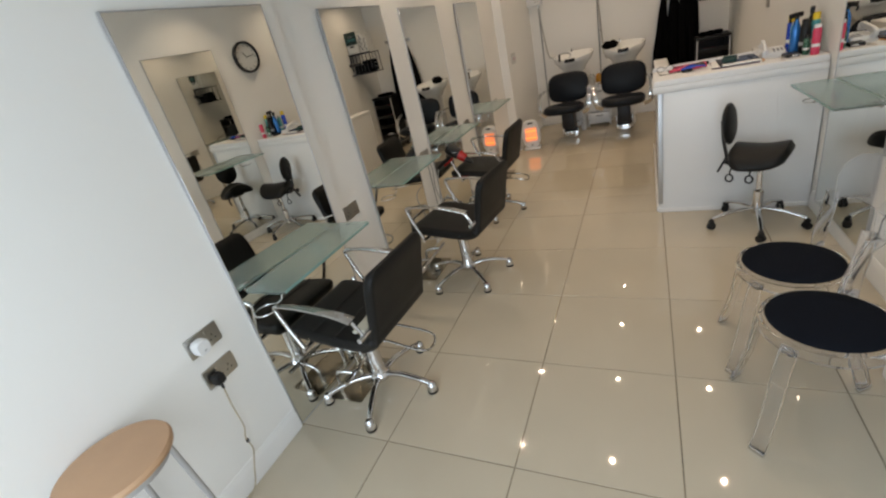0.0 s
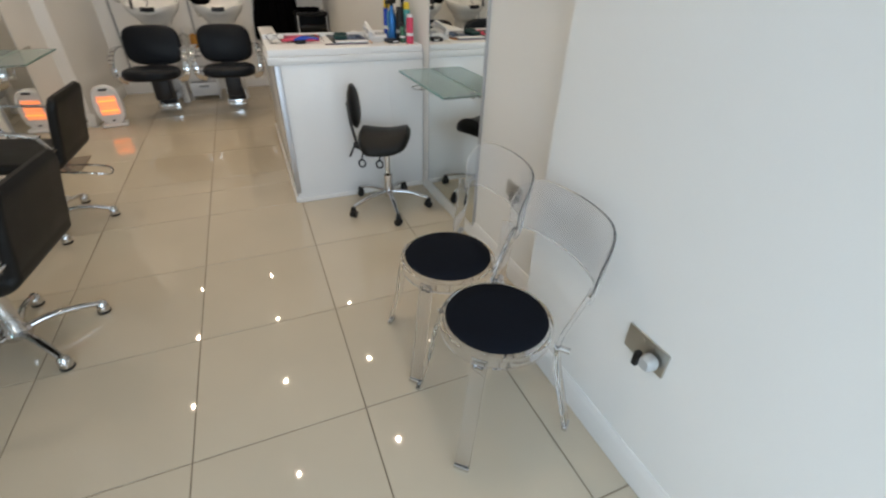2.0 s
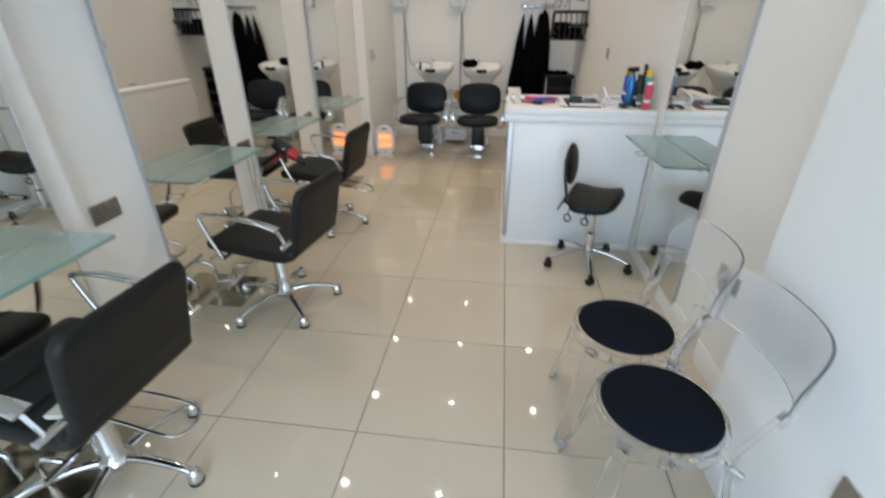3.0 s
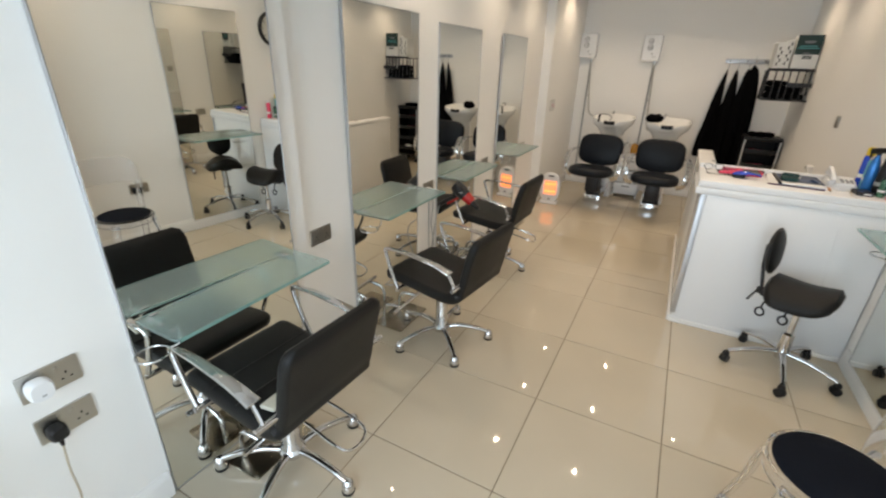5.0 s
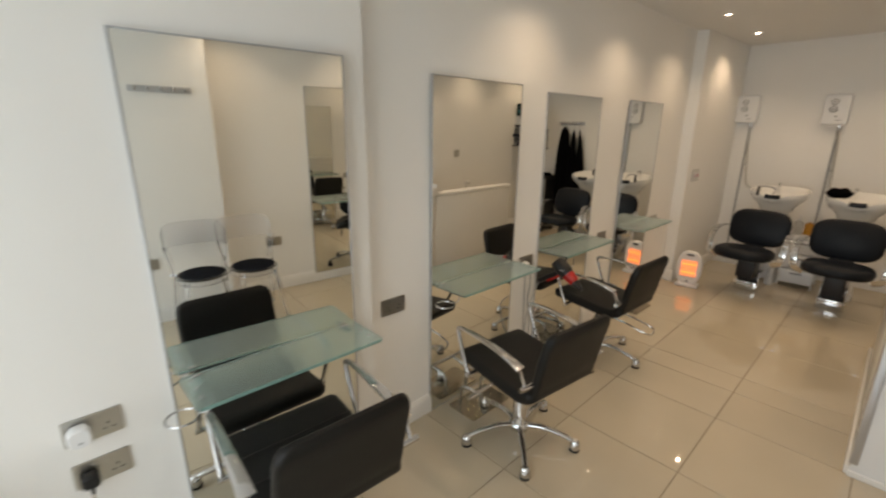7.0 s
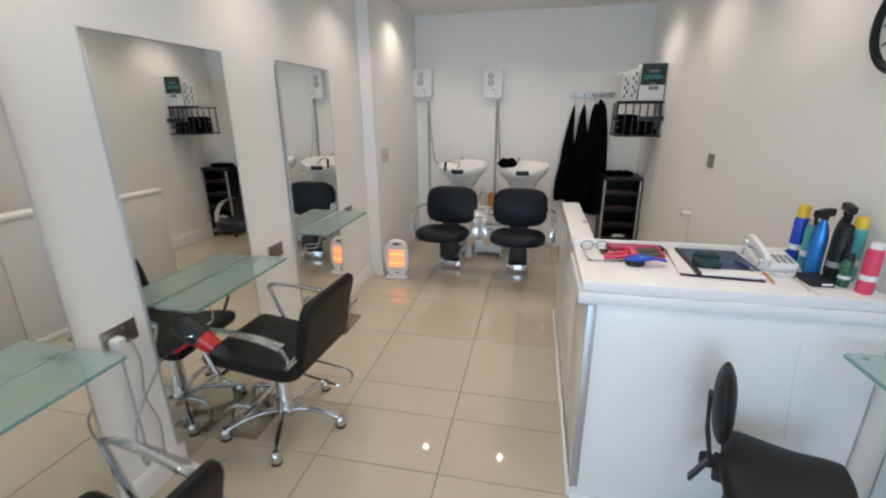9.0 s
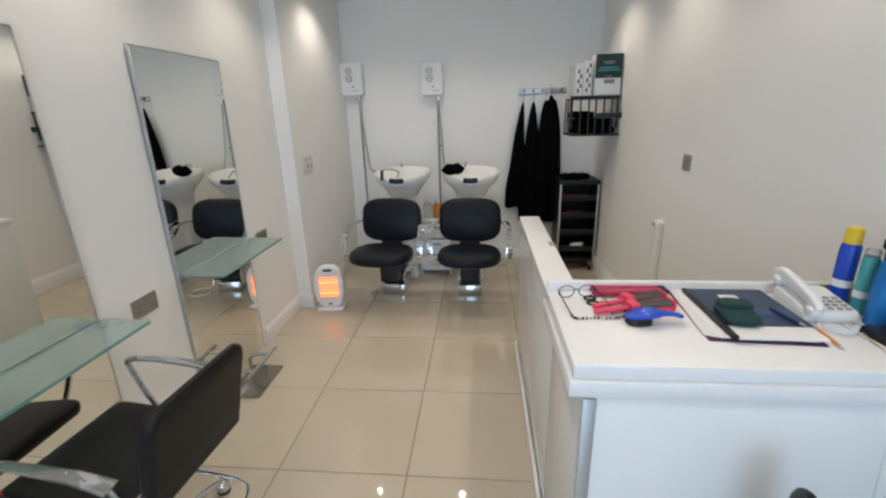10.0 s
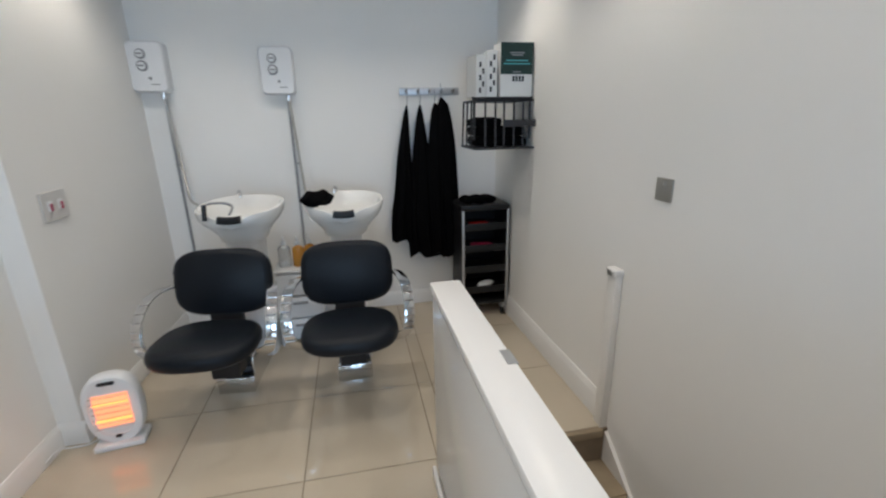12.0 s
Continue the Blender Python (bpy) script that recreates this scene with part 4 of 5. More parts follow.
def folded_towel(m, w, d, h, seed):
    o = thing("folded_towel", m, "folded black towel in the wire rack", "towel", "rack towels")
    rings = []
    for i in range(9):
        u = -1 + 2 * i / 8
        k = 0.82 + 0.18 * (1 - u ** 4)
        rings.append([Vector((u * w / 2, y * k + 0.006 * math.sin(i * 1.7 + seed), h / 2 + z * k + 0.006 * math.sin(i * 2.1 + seed + y * 9))) for y, z in rrect(d, h, h * 0.42, 5)])
    part("cloth", loft(B(), rings), TOWEL, o)
    return o


folded_towel(pose(0.965, 7.59, 1.314, 0, 0, 2), 0.34, 0.22, 0.062, 1)
folded_towel(pose(0.955, 7.585, 1.378, 0, 0, -3), 0.33, 0.22, 0.06, 2)
folded_towel(pose(0.875, 7.585, 1.440, 0, 0, 4), 0.17, 0.20, 0.05, 3)


def carton(m, w, d, h, label, cover, marks):
    o = thing("carton", m, label, "box", "product cartons")
    part("carton_body", slab(B(), -w / 2, w / 2, 0, d, 0, h, 0.0015, 1), CARTON, o)
    if cover:
        part("cover", slab(B(), -w / 2, w / 2, -0.0025, -0.0005, h * cover, h, 0.0005, 1), GREENBOX, o, "dark green printed cover")
        for k, (zz, ww) in enumerate(((0.80, 0.09), (0.76, 0.07), (0.66, 0.14), (0.60, 0.17), (0.45, 0.05))):
            part("print_bar", slab(B(), -ww / 2, ww / 2, -0.0042, -0.0028, h * zz, h * zz + 0.007), TEAL if k in (2, 3) else INK, o)
    for mx, mz in marks:
        part("printed_mark", slab(B(), mx - 0.0065, mx + 0.0065, -0.0025, -0.0006, mz, mz + 0.030), BLACKPLASTIC, o, "small black printed bottle shape")
    return o


ztop = 1.6125
carton(pose(1.045, 7.478, ztop), 0.205, 0.13, 0.305, "white carton with a dark green printed front", 0.42, [(-0.02 + 0.02 * k, 0.088) for k in range(4)])
carton(pose(0.895, 7.50, ztop, 0, 0, -8), 0.065, 0.16, 0.262, "tall white carton printed with black bottle shapes", 0, [(-0.006 + 0.02 * (k % 2), 0.03 + 0.036 * k) for k in range(6)])
carton(pose(0.828, 7.50, ztop, 0, 0, 6), 0.062, 0.16, 0.238, "narrow white carton printed with black bottle shapes", 0, [(-0.006 + 0.019 * (k % 2), 0.024 + 0.036 * k) for k in range(5)])

# trolley
tr = thing("salon_trolley", pose(0.955, 7.93, 0), "black plastic salon trolley with open trays on castors", "trolley")
part("top_tray", slab(B(), -0.185, 0.185, -0.165, 0.165, 0.845, 0.885, 0.01), BLACKPLASTIC, tr)
part("base_tray", slab(B(), -0.175, 0.175, -0.155, 0.155, 0.10, 0.125, 0.008), BLACKPLASTIC, tr)
for sx in (-1, 1):
    part("side", slab(B(), sx * 0.172 - 0.006, sx * 0.172 + 0.006, -0.15, 0.15, 0.126, 0.844), BLACKPLASTIC, tr)
    for sy in (-1, 1):
        part("upright", slab(B(), sx * 0.171 - 0.009, sx * 0.171 + 0.009, sy * 0.158 - 0.006, sy * 0.158 + 0.006, 0.09, 0.85, 0.003), GREYMETAL, tr, "grey metal upright")
        part("castor", cyl(B(), (sx * 0.15 - 0.011, sy * 0.13, 0.028), (sx * 0.15 + 0.011, sy * 0.13, 0.028), 0.027, None, 16), BLACKPLASTIC, tr, "black castor")
        part("castor_stem", cyl(B(), (sx * 0.15, sy * 0.13, 0.05), (sx * 0.15, sy * 0.13, 0.101), 0.009), GREYMETAL, tr)
part("back", slab(B(), -0.165, 0.165, 0.142, 0.149, 0.126, 0.844), BLACKPLASTIC, tr)
for k in range(4):
    z = 0.20 + 0.165 * k
    tray = part("tray", slab(B(), -0.163, 0.163, -0.148, 0.14, z, z + 0.012, 0.003), BLACKPLASTIC, tr)
    part("tray_lip", slab(B(), -0.163, 0.163, -0.155, -0.1485, z, z + 0.055, 0.004), BLACKPLASTIC, tray)


def clutter(name, m, s, material, label, category):
    o = thing(name, m, label, category)
    part("body", box(B(), (0, 0, s[2] / 2), s, min(s) * 0.22), material, o)
    return o


folded_towel(pose(0.93, 7.92, 0.886, 0, 0, 8), 0.24, 0.18, 0.04, 4)
clutter("red_comb_box", pose(0.92, 7.86, 0.708), (0.14, 0.10, 0.035), RED, "small red plastic comb box on a tray", "box")
clutter("brown_box", pose(0.95, 7.86, 0.543), (0.16, 0.10, 0.03), CRIMSON, "flat dark red box on a trolley tray", "box")
wb = thing("hair_clipper", pose(0.975, 7.84, 0.213, 0, 0, 25), "white hair clipper lying on the lowest tray", "clipper")
part("clipper_body", loft(B(), [[Vector((t, 0.032 * r * math.cos(a), 0.032 + 0.03 * r * math.sin(a))) for a in [2 * math.pi * j / 16 for j in range(16)]] for t, r in ((-0.07, 0.4), (-0.05, 0.85), (0.0, 1.0), (0.05, 0.85), (0.075, 0.5))]), WHITEPLASTIC, wb)
part("blade", box(B(), (0.083, 0, 0.032), (0.02, 0.03, 0.012), 0.002), STEEL, wb)

# quartz heater
he = thing("quartz_heater", pose(-1.172, 6.86, 0, 0, 0, 8), "small white quartz heater glowing orange on the floor", "heater")
def ovalring(sx, sz, y, cz=0.20, n=40):
    out = []
    for j in range(n):
        a = 2 * math.pi * j / n
        ca, sa = math.cos(a), math.sin(a)
        out.append(Vector((sx * math.copysign(abs(ca) ** 0.8, ca), y, cz + sz * math.copysign(abs(sa) ** 0.75, sa))))
    return out
bm = B()
loft(bm, [ovalring(0.112, 0.172, 0.05), ovalring(0.12, 0.18, 0.03), ovalring(0.12, 0.18, -0.015), ovalring(0.112, 0.172, -0.026), ovalring(0.092, 0.135, -0.026), ovalring(0.088, 0.128, 0.02)], cap=False)
part("case", bm, WHITEPLASTIC, he)
part("case_back", loft(B(), [ovalring(0.110, 0.170, 0.051), ovalring(0.10, 0.155, 0.062)]), WHITEPLASTIC, he)
part("face", loft(B(), [ovalring(0.098, 0.14, -0.020), ovalring(0.098, 0.14, -0.012)]), WHITEPLASTIC, he)
part("reflector", slab(B(), -0.072, 0.072, -0.0245, -0.0205, 0.115, 0.285), HEATPANEL, he, "glowing orange reflector")
for zz in (0.155, 0.245):
    part("element", tube(B(), [(-0.07, -0.032, zz), (0.07, -0.032, zz)], 0.0065, 10), HEAT, he, "glowing quartz tube")
for zz in (0.118, 0.145, 0.172, 0.20, 0.228, 0.256, 0.284):
    part("guard_wire", tube(B(), [(-0.078, -0.042, zz), (0.078, -0.042, zz)], 0.0016, 6), CHROME, he)
part("handle_slot", plate(B(), rrect(0.07, 0.018, 0.008, 4), 0.003, pose(0, -0.0265, 0.345, 90, 0, 0)), BLACKPLASTIC, he, "dark carrying slot")
part("switch", slab(B(), -0.012, 0.012, -0.036, -0.0265, 0.055, 0.068, 0.002), BLACKPLASTIC, he)
part("foot", slab(B(), -0.105, 0.105, -0.055, 0.075, 0.001, 0.03, 0.008), WHITEPLASTIC, he)

# ---- wall fittings ----
def socket(m, plugs=(), wide=0.146, high=0.086, label="brushed steel double socket on the wall", rockers=True):
    """Local x along the wall, y out of it, z up."""
    o = thing("wall_socket", m, label, "socket", "wall sockets")
    part("face_plate", plate(B(), rrect(wide, high, 0.005, 3), 0.006, pose(0, 0.0065, 0, 90, 0, 0), 0.001), STEEL, o)
    for sx in ((-1, 1) if wide > 0.1 else (0,)):
        cx = sx * wide * 0.25
        if rockers:
            part("rocker", box(B(), (cx * 0.45 if wide > 0.1 else 0, 0.008, high * 0.27), (0.011, 0.004, 0.016), 0.001), STEEL, o)
        if sx not in plugs and wide > 0.1 and rockers:
            for px, pz, w, h in ((0, 0.0, 0.004, 0.008), (-0.011, -0.018, 0.007, 0.004), (0.011, -0.018, 0.007, 0.004)):
                part("pin_slot", box(B(), (cx + px, 0.0072, pz), (w, 0.0016, h)), BLACKPLASTIC, o)
    return o


def plug(m, material, label):
    o = thing("plug", m, label, "plug")
    part("plug_body", loft(B(), [[Vector((x * s, y, z * s)) for x, z in rrect(0.048, 0.05, 0.014, 4)] for s, y in ((0.95, 0.0005), (1.0, 0.012), (0.92, 0.03), (0.7, 0.036))]), material, o)
    part("cable_grip", cyl(B(), (0, 0.016, -0.024), (0, 0.016, -0.05), 0.0075, 0.005, 12), material, o)
    return o


LEFT = (0, 0, -90)
socket(pose(XL0, 1.989, 0.709, *LEFT), (1,))
socket(pose(XL0, 1.989, 0.556, *LEFT), (1,))
for sy in (3.195, 4.312, 5.366, 6.447):
    socket(pose(XL1, sy, 0.735, *LEFT))
socket(pose(XR0, 2.335, 0.497, 0, 0, 90), (1,))
socket(pose(xr(3.37), 3.37, 0.49, 0, 0, 90.95), (-1,))
ad = thing("plug_in_timer", pose(XL0 + 0.0132, 1.953, 0.709, *LEFT), "white plug-in adapter with a round front", "adapter")
part("adapter_body", loft(B(), [[Vector((x * s, y, z * s)) for x, z in rrect(0.06, 0.062, 0.022, 5)] for s, y in ((0.9, 0), (1, 0.01), (1, 0.032), (0.85, 0.042))]), WHITEPLASTIC, ad)
part("indicator", box(B(), (0.0, 0.0425, -0.012), (0.01, 0.002, 0.004)), GREYPLASTIC, ad)
plug(pose(XL0 + 0.0132, 1.953, 0.548, *LEFT), BLACKPLASTIC, "black plug with a trailing cable")
plug(pose(xr(3.33) - 0.0132, 3.333, 0.482, 0, 0, 90.95), BLACKPLASTIC, "black plug in the socket behind a clear chair")
cb = thing("cable", pose(0, 0, 0), "thin beige cable hanging from the plug to the floor", "cable")
part("flex", tube(B(), smooth([(XL0 + 0.029, 1.953, 0.498), (XL0 + 0.032, 1.945, 0.40), (XL0 + 0.03, 1.945, 0.29), (XL0 + 0.034, 1.925, 0.24), (XL0 + 0.032, 1.93, 0.17), (XL0 + 0.03, 1.90, 0.10), (XL0 + 0.03, 1.86, 0.02), (XL0 + 0.04, 1.80, 0.005)], 5), 0.003, 8, up=(1, 0, 0)), mat("beige_flex", (0.45, 0.38, 0.28), 0.5), cb)
part("inline_knot", tube(B(), [(XL0 + 0.034, 1.926, 0.232), (XL0 + 0.034, 1.927, 0.218)], 0.007, 8, up=(1, 0, 0)), BLACKPLASTIC, cb)
pg = thing("plug", pose(XR0 - 0.0132, 2.30, 0.49, 0, 0, 90), "white moulded plug with a black cable grip in a socket", "plug")
part("plug_body", loft(B(), [[Vector((x * s, y, z * s)) for x, z in rrect(0.044, 0.046, 0.016, 4)] for s, y in ((0.95, 0.0005), (1.0, 0.012), (0.9, 0.028), (0.7, 0.034))]), mat("grey_white_plastic", (0.46, 0.47, 0.47), 0.3), pg)
part("cable_grip", box(B(), (0.034, 0.02, -0.012), (0.018, 0.02, 0.05), 0.004), BLACKPLASTIC, pg, "black grip")

sw = thing("isolator_switch", pose(XL2 + 0.0105, 7.115, 1.14, 0, 0, -92.5), "pale double isolator switch plate with red rockers", "switch")
part("face_plate", plate(B(), rrect(0.165, 0.13, 0.006, 3), 0.009, pose(0, 0.0095, 0, 90, 0, 0), 0.001), mat("pale_grey_plate", (0.62, 0.61, 0.59), 0.4), sw)
for sx in (-1, 1):
    rk = part("rocker", box(B(), (sx * 0.035, 0.012, 0.0), (0.030, 0.006, 0.046), 0.002), WHITEPLASTIC, sw)
    part("red_mark", box(B(), (sx * 0.035, 0.0165, -0.004), (0.014, 0.003, 0.034), 0.0005, 1), CRIMSON, rk, "red mark")
socket(pose(xr(6.24), 6.245, 1.222, 0, 0, 90.95), (), 0.088, 0.088, "brushed steel light switch plate on the wall")

ck = thing("wall_clock", pose(xr(4.86), 4.86, 1.80, 0, 0, 90.95), "round wall clock with a black rim and pale dial", "clock")
def disc(r0, r1, y0, y1, n=48):
    return loft(B(), [[Vector((r * math.cos(2 * math.pi * j / n), y, r * math.sin(2 * math.pi * j / n))) for j in range(n)] for r, y in ((r0, y0), (r1, y1))])
bm = B()
n = 48
loft(bm, [[Vector((r * math.cos(2 * math.pi * j / n), y, r * math.sin(2 * math.pi * j / n))) for j in range(n)] for r, y in ((0.150, 0.001), (0.158, 0.008), (0.158, 0.038), (0.150, 0.046), (0.138, 0.044), (0.135, 0.022))])
part("rim", bm, BLACKPLASTIC, ck, "black rim")
part("dial", disc(0.1345, 0.1345, 0.023, 0.026), CLOCKFACE, ck)
for k in range(12):
    a = radians(30 * k)
    part("hour_mark", box(B(), (0, 0.0268, 0.115), (0.006, 0.0012, 0.018), 0, 2, Matrix.Rotation(a, 4, "Y")), BLACKPLASTIC, ck)
part("minute_pointer", box(B(), (0, 0.030, 0.045), (0.005, 0.002, 0.11), 0, 2, Matrix.Rotation(radians(80), 4, "Y")), BLACKPLASTIC, ck)
part("hour_pointer", box(B(), (0, 0.032, 0.03), (0.007, 0.002, 0.075), 0, 2, Matrix.Rotation(radians(-40), 4, "Y")), BLACKPLASTIC, ck)

hr = thing("hook_rail", pose(XR0, 2.60, 1.815, 0, 0, 90), "steel hook rail on the wall above the clear chairs", "coat rail")
part("rail_plate", slab(B(), -0.2, 0.2, 0.001, 0.013, -0.022, 0.022, 0.002), ALU, hr)
for k in range(5):
    hx = -0.16 + 0.08 * k
    part("hook", tube(B(), smooth([(hx, 0.013, 0.0), (hx, 0.04, -0.012), (hx, 0.055, 0.004), (hx, 0.058, 0.02)], 4), 0.0055, 8, up=(1, 0, 0)), CHROME, hr)

# ---- hair dryer in the ring of the third shelf ----
hd = thing("hair_dryer", Matrix(((0, 0.6, -0.8, XL1 + 0.238), (-1, 0, 0, 4.437), (0, 0.8, 0.6, 0.690), (0, 0, 0, 1))), "red and black hair dryer hanging in a shelf ring", "hair dryer")
part("barrel", lathe(B(), [(0.031, -0.085), (0.035, -0.07), (0.040, -0.03), (0.0415, -0.0205)], 24), RED, hd, "red barrel")
part("rear_housing", lathe(B(), [(0.0425, -0.02), (0.047, 0.0), (0.050, 0.03), (0.049, 0.072), (0.040, 0.096), (0.015, 0.104)], 24), BLACKPLASTIC, hd)
part("nozzle", lathe(B(), [(0.014, -0.155), (0.018, -0.15), (0.031, -0.105), (0.0315, -0.086)], 20, sy=0.7), BLACKPLASTIC, hd, "black concentrator nozzle")
part("handle", sweep(B(), smooth([(0, -0.028, 0.034), (0, -0.09, 0.052), (0, -0.15, 0.075), (0, -0.205, 0.092)], 5), rrect(0.034, 0.036, 0.014, 4), up=(1, 0, 0)), BLACKPLASTIC, hd)
part("handle_front", sweep(B(), smooth([(0, -0.04, 0.018), (0, -0.09, 0.032), (0, -0.155, 0.056)], 5), rrect(0.024, 0.010, 0.004, 3), up=(1, 0, 0)), RED, hd, "red handle front")
part("hanging_loop", tube(B(), [(0, -0.217 + 0.012 * math.cos(a), 0.094 + 0.012 * math.sin(a)) for a in [i * math.pi / 6 for i in range(12)]], 0.003, 6, True, up=(1, 0, 0)), BLACKPLASTIC, hd)
bpy.context.view_layer.update()
plug(pose(XL1 + 0.0132, 4.276, 0.722, *LEFT), WHITEPLASTIC, "white plug of the hair dryer")
dc = thing("cable", pose(0, 0, 0), "dark grey hair dryer cable looping below the socket", "cable")
q = hd.matrix_world @ Vector((0, -0.206, 0.093))
part("flex", tube(B(), smooth([q, q + Vector((0, -0.04, -0.05)), (XL1 + 0.12, 4.20, 0.45), (XL1 + 0.10, 4.20, 0.28), (XL1 + 0.07, 4.24, 0.20), (XL1 + 0.04, 4.27, 0.30), (XL1 + 0.035, 4.272, 0.50), (XL1 + 0.03, 4.276, 0.665)], 7), 0.0042, 8, up=(1, 0, 0)), GREYPLASTIC, dc)
d2 = thing("cable", pose(0, 0, 0), "grey cable trailing from the socket down to the floor", "cable")
part("flex", tube(B(), smooth([(XL1 + 0.008, 4.345, 0.70), (XL1 + 0.025, 4.35, 0.60), (XL1 + 0.02, 4.335, 0.45), (XL1 + 0.03, 4.36, 0.30), (XL1 + 0.03, 4.35, 0.12), (XL1 + 0.05, 4.38, 0.006), (XL1 + 0.20, 4.50, 0.005)], 6), 0.0036, 8, up=(1, 0, 0)), GREYPLASTIC, d2)

# ---- things on the counter ----
T = 0.9705
gl = thing("reading_glasses", pose(0.345, 4.925, T, 0, 0, 8), "pair of thin dark reading glasses on a beaded chain", "glasses")
for sx in (-1, 1):
    part("lens_rim", tube(B(), [(sx * 0.032 + 0.025 * math.cos(a), 0.055, 0.021 + 0.019 * math.sin(a)) for a in [i * math.pi / 10 for i in range(20)]], 0.0016, 6, True, up=(0, 1, 0)), BLACKPLASTIC, gl)
    part("temple", tube(B(), smooth([(sx * 0.058, 0.055, 0.026), (sx * 0.062, -0.02, 0.02), (sx * 0.058, -0.075, 0.006)], 5), 0.002, 6), BLACKPLASTIC, gl)
part("bridge", tube(B(), smooth([(-0.008, 0.055, 0.024), (0, 0.056, 0.028), (0.008, 0.055, 0.024)], 3), 0.0016, 6), BLACKPLASTIC, gl)
chain = smooth([(-0.058, -0.072, 0.006), (-0.05, -0.088, 0.004), (0.0, -0.092, 0.004), (0.05, -0.098, 0.004), (0.085, -0.088, 0.004), (0.10, -0.07, 0.005), (0.075, -0.055, 0.005), (0.058, -0.07, 0.006)], 5)
for k, p in enumerate(chain):
    part("bead", lathe(B(), [(0.001, -0.0038), (0.0036, -0.0015), (0.0036, 0.0015), (0.001, 0.0038)], 8, p), BLACKPLASTIC if k % 3 else STEEL, gl)

def vent_brush(m, label):
    """Flat handle along x with a bristled half-round head at its +x end."""
    o = thing("hairbrush", m, label, "hairbrush", "pink hairbrushes")
    part("brush_handle", sweep(B(), smooth([(-0.130, 0, 0.013), (-0.07, 0, 0.015), (-0.02, 0, 0.017), (0.0, 0, 0.018)], 5), rrect(0.019, 0.015, 0.006, 3)), PINK, o)
    part("collar", sweep(B(), [(-0.016, 0, 0.018), (0.0, 0, 0.0195), (0.010, 0, 0.0195)], rrect(0.052, 0.036, 0.011, 3)), PINK, o, "pink shoulder of the head")
    head = part("brush_head", box(B(), (0.068, 0, 0.010), (0.125, 0.047, 0.014), 0.005), PINK, o)
    part("end_cap", sweep(B(), [(0.128, 0, 0.017), (0.136, 0, 0.017)], rrect(0.050, 0.034, 0.010, 3)), PINK, o)
    # bristles: short spikes in rows over a half-round core
    bm = B()
    core = [[Vector((x, 0.019 * math.cos(a), 0.017 + 0.013 * math.sin(a))) for a in [math.pi * k / 10 for k in range(11)]] for x in (0.011, 0.127)]
    loft(bm, core)
    for i in range(24):
        for k in range(9):
            a = math.pi * (k + 0.5 * (i % 2) + 0.25) / 9.2
            x = 0.014 + 0.0047 * i
            p = Vector((x, 0.018 * math.cos(a), 0.017 + 0.012 * math.sin(a)))
            q = p + Vector((0.0015 * math.sin(i * 7 + k * 3), 0.0075 * math.cos(a), 0.0085 * math.sin(a)))
            r = 0.0011
            vs = [bm.verts.new(p + Vector((r * math.cos(b), r * math.sin(b) * math.sin(a), r * math.sin(b) * math.cos(a)))) for b in (0, 2.1, 4.2)]
            tip = bm.verts.new(q)
            for n in range(3):
                bm.faces.new((vs[n], vs[(n + 1) % 3], tip))
    part("bristles", bm, BRISTLE, head, "dense dark grey bristles")
    return o


vent_brush(pose(0.475, 4.930, T, 0, 0, 20) @ Matrix.Scale(0.88, 4), "pink plastic hairbrush with dense grey bristles")
vent_brush(pose(0.474, 4.882, T, 0, 0, 13) @ Matrix.Scale(0.88, 4), "pink plastic hairbrush lying close against its twin")
cr = thing("hair_straightener", pose(0.497, 5.014, T, 0, 0, 2), "slim crimson hair straightener beside the brush", "hair straightener")
for sy in (-1, 1):
    part("arm", sweep(B(), [(-0.105, sy * 0.0175, 0.010), (0.0, sy * 0.016, 0.010), (0.10, sy * 0.014, 0.010)], rrect(0.027, 0.018, 0.005, 3)), CRIMSON, cr)
part("hinge", slab(B(), 0.094, 0.122, -0.022, 0.022, 0.002, 0.019, 0.005), BLACKPLASTIC, cr)
sc = thing("scissors", pose(0.42, 4.950, T, 0, 0, 4), "steel hairdressing scissors with dark finger rings", "scissors")
for sy in (-1, 1):
    part("blade", sweep(B(), [(-0.02, sy * 0.002, 0.004 + sy * 0.0015), (0.08, -sy * 0.003, 0.004 + sy * 0.0015)], rrect(0.009, 0.0024, 0.001, 1)), STEEL, sc)
    part("finger_ring", tube(B(), [(-0.045 + 0.017 * math.cos(a), sy * 0.018 + 0.013 * math.sin(a), 0.005) for a in [i * math.pi / 8 for i in range(16)]], 0.003, 6, True), BLACKPLASTIC, sc)

bb = thing("detangling_brush", pose(0.500, 4.815, T, 0, 0, 3) @ Matrix.Scale(0.82, 4), "glossy blue hairbrush lying bristles down", "hairbrush")
out = []
for i in range(21):
    u = i / 20
    w = 0.036 * math.sin(math.pi * min(1, u * 1.25 + 0.06)) ** 0.6 if u < 0.6 else 0.036 * (0.62 - 0.22 * math.sin((u - 0.6) / 0.4 * math.pi * 0.9))
    w *= 0.45 if i in (0, 20) else 1
    out.append((-0.085 + 0.185 * u, max(w, 0.010), 0.026 + 0.012 * math.sin(math.pi * u)))
part("brush_shell", loft(B(), [[Vector((x, w * math.cos(a), z + w * 0.42 * math.sin(a))) for a in [2 * math.pi * j / 18 for j in range(18)]] for x, w, z in out]), BLUE, bb, "glossy blue shell")
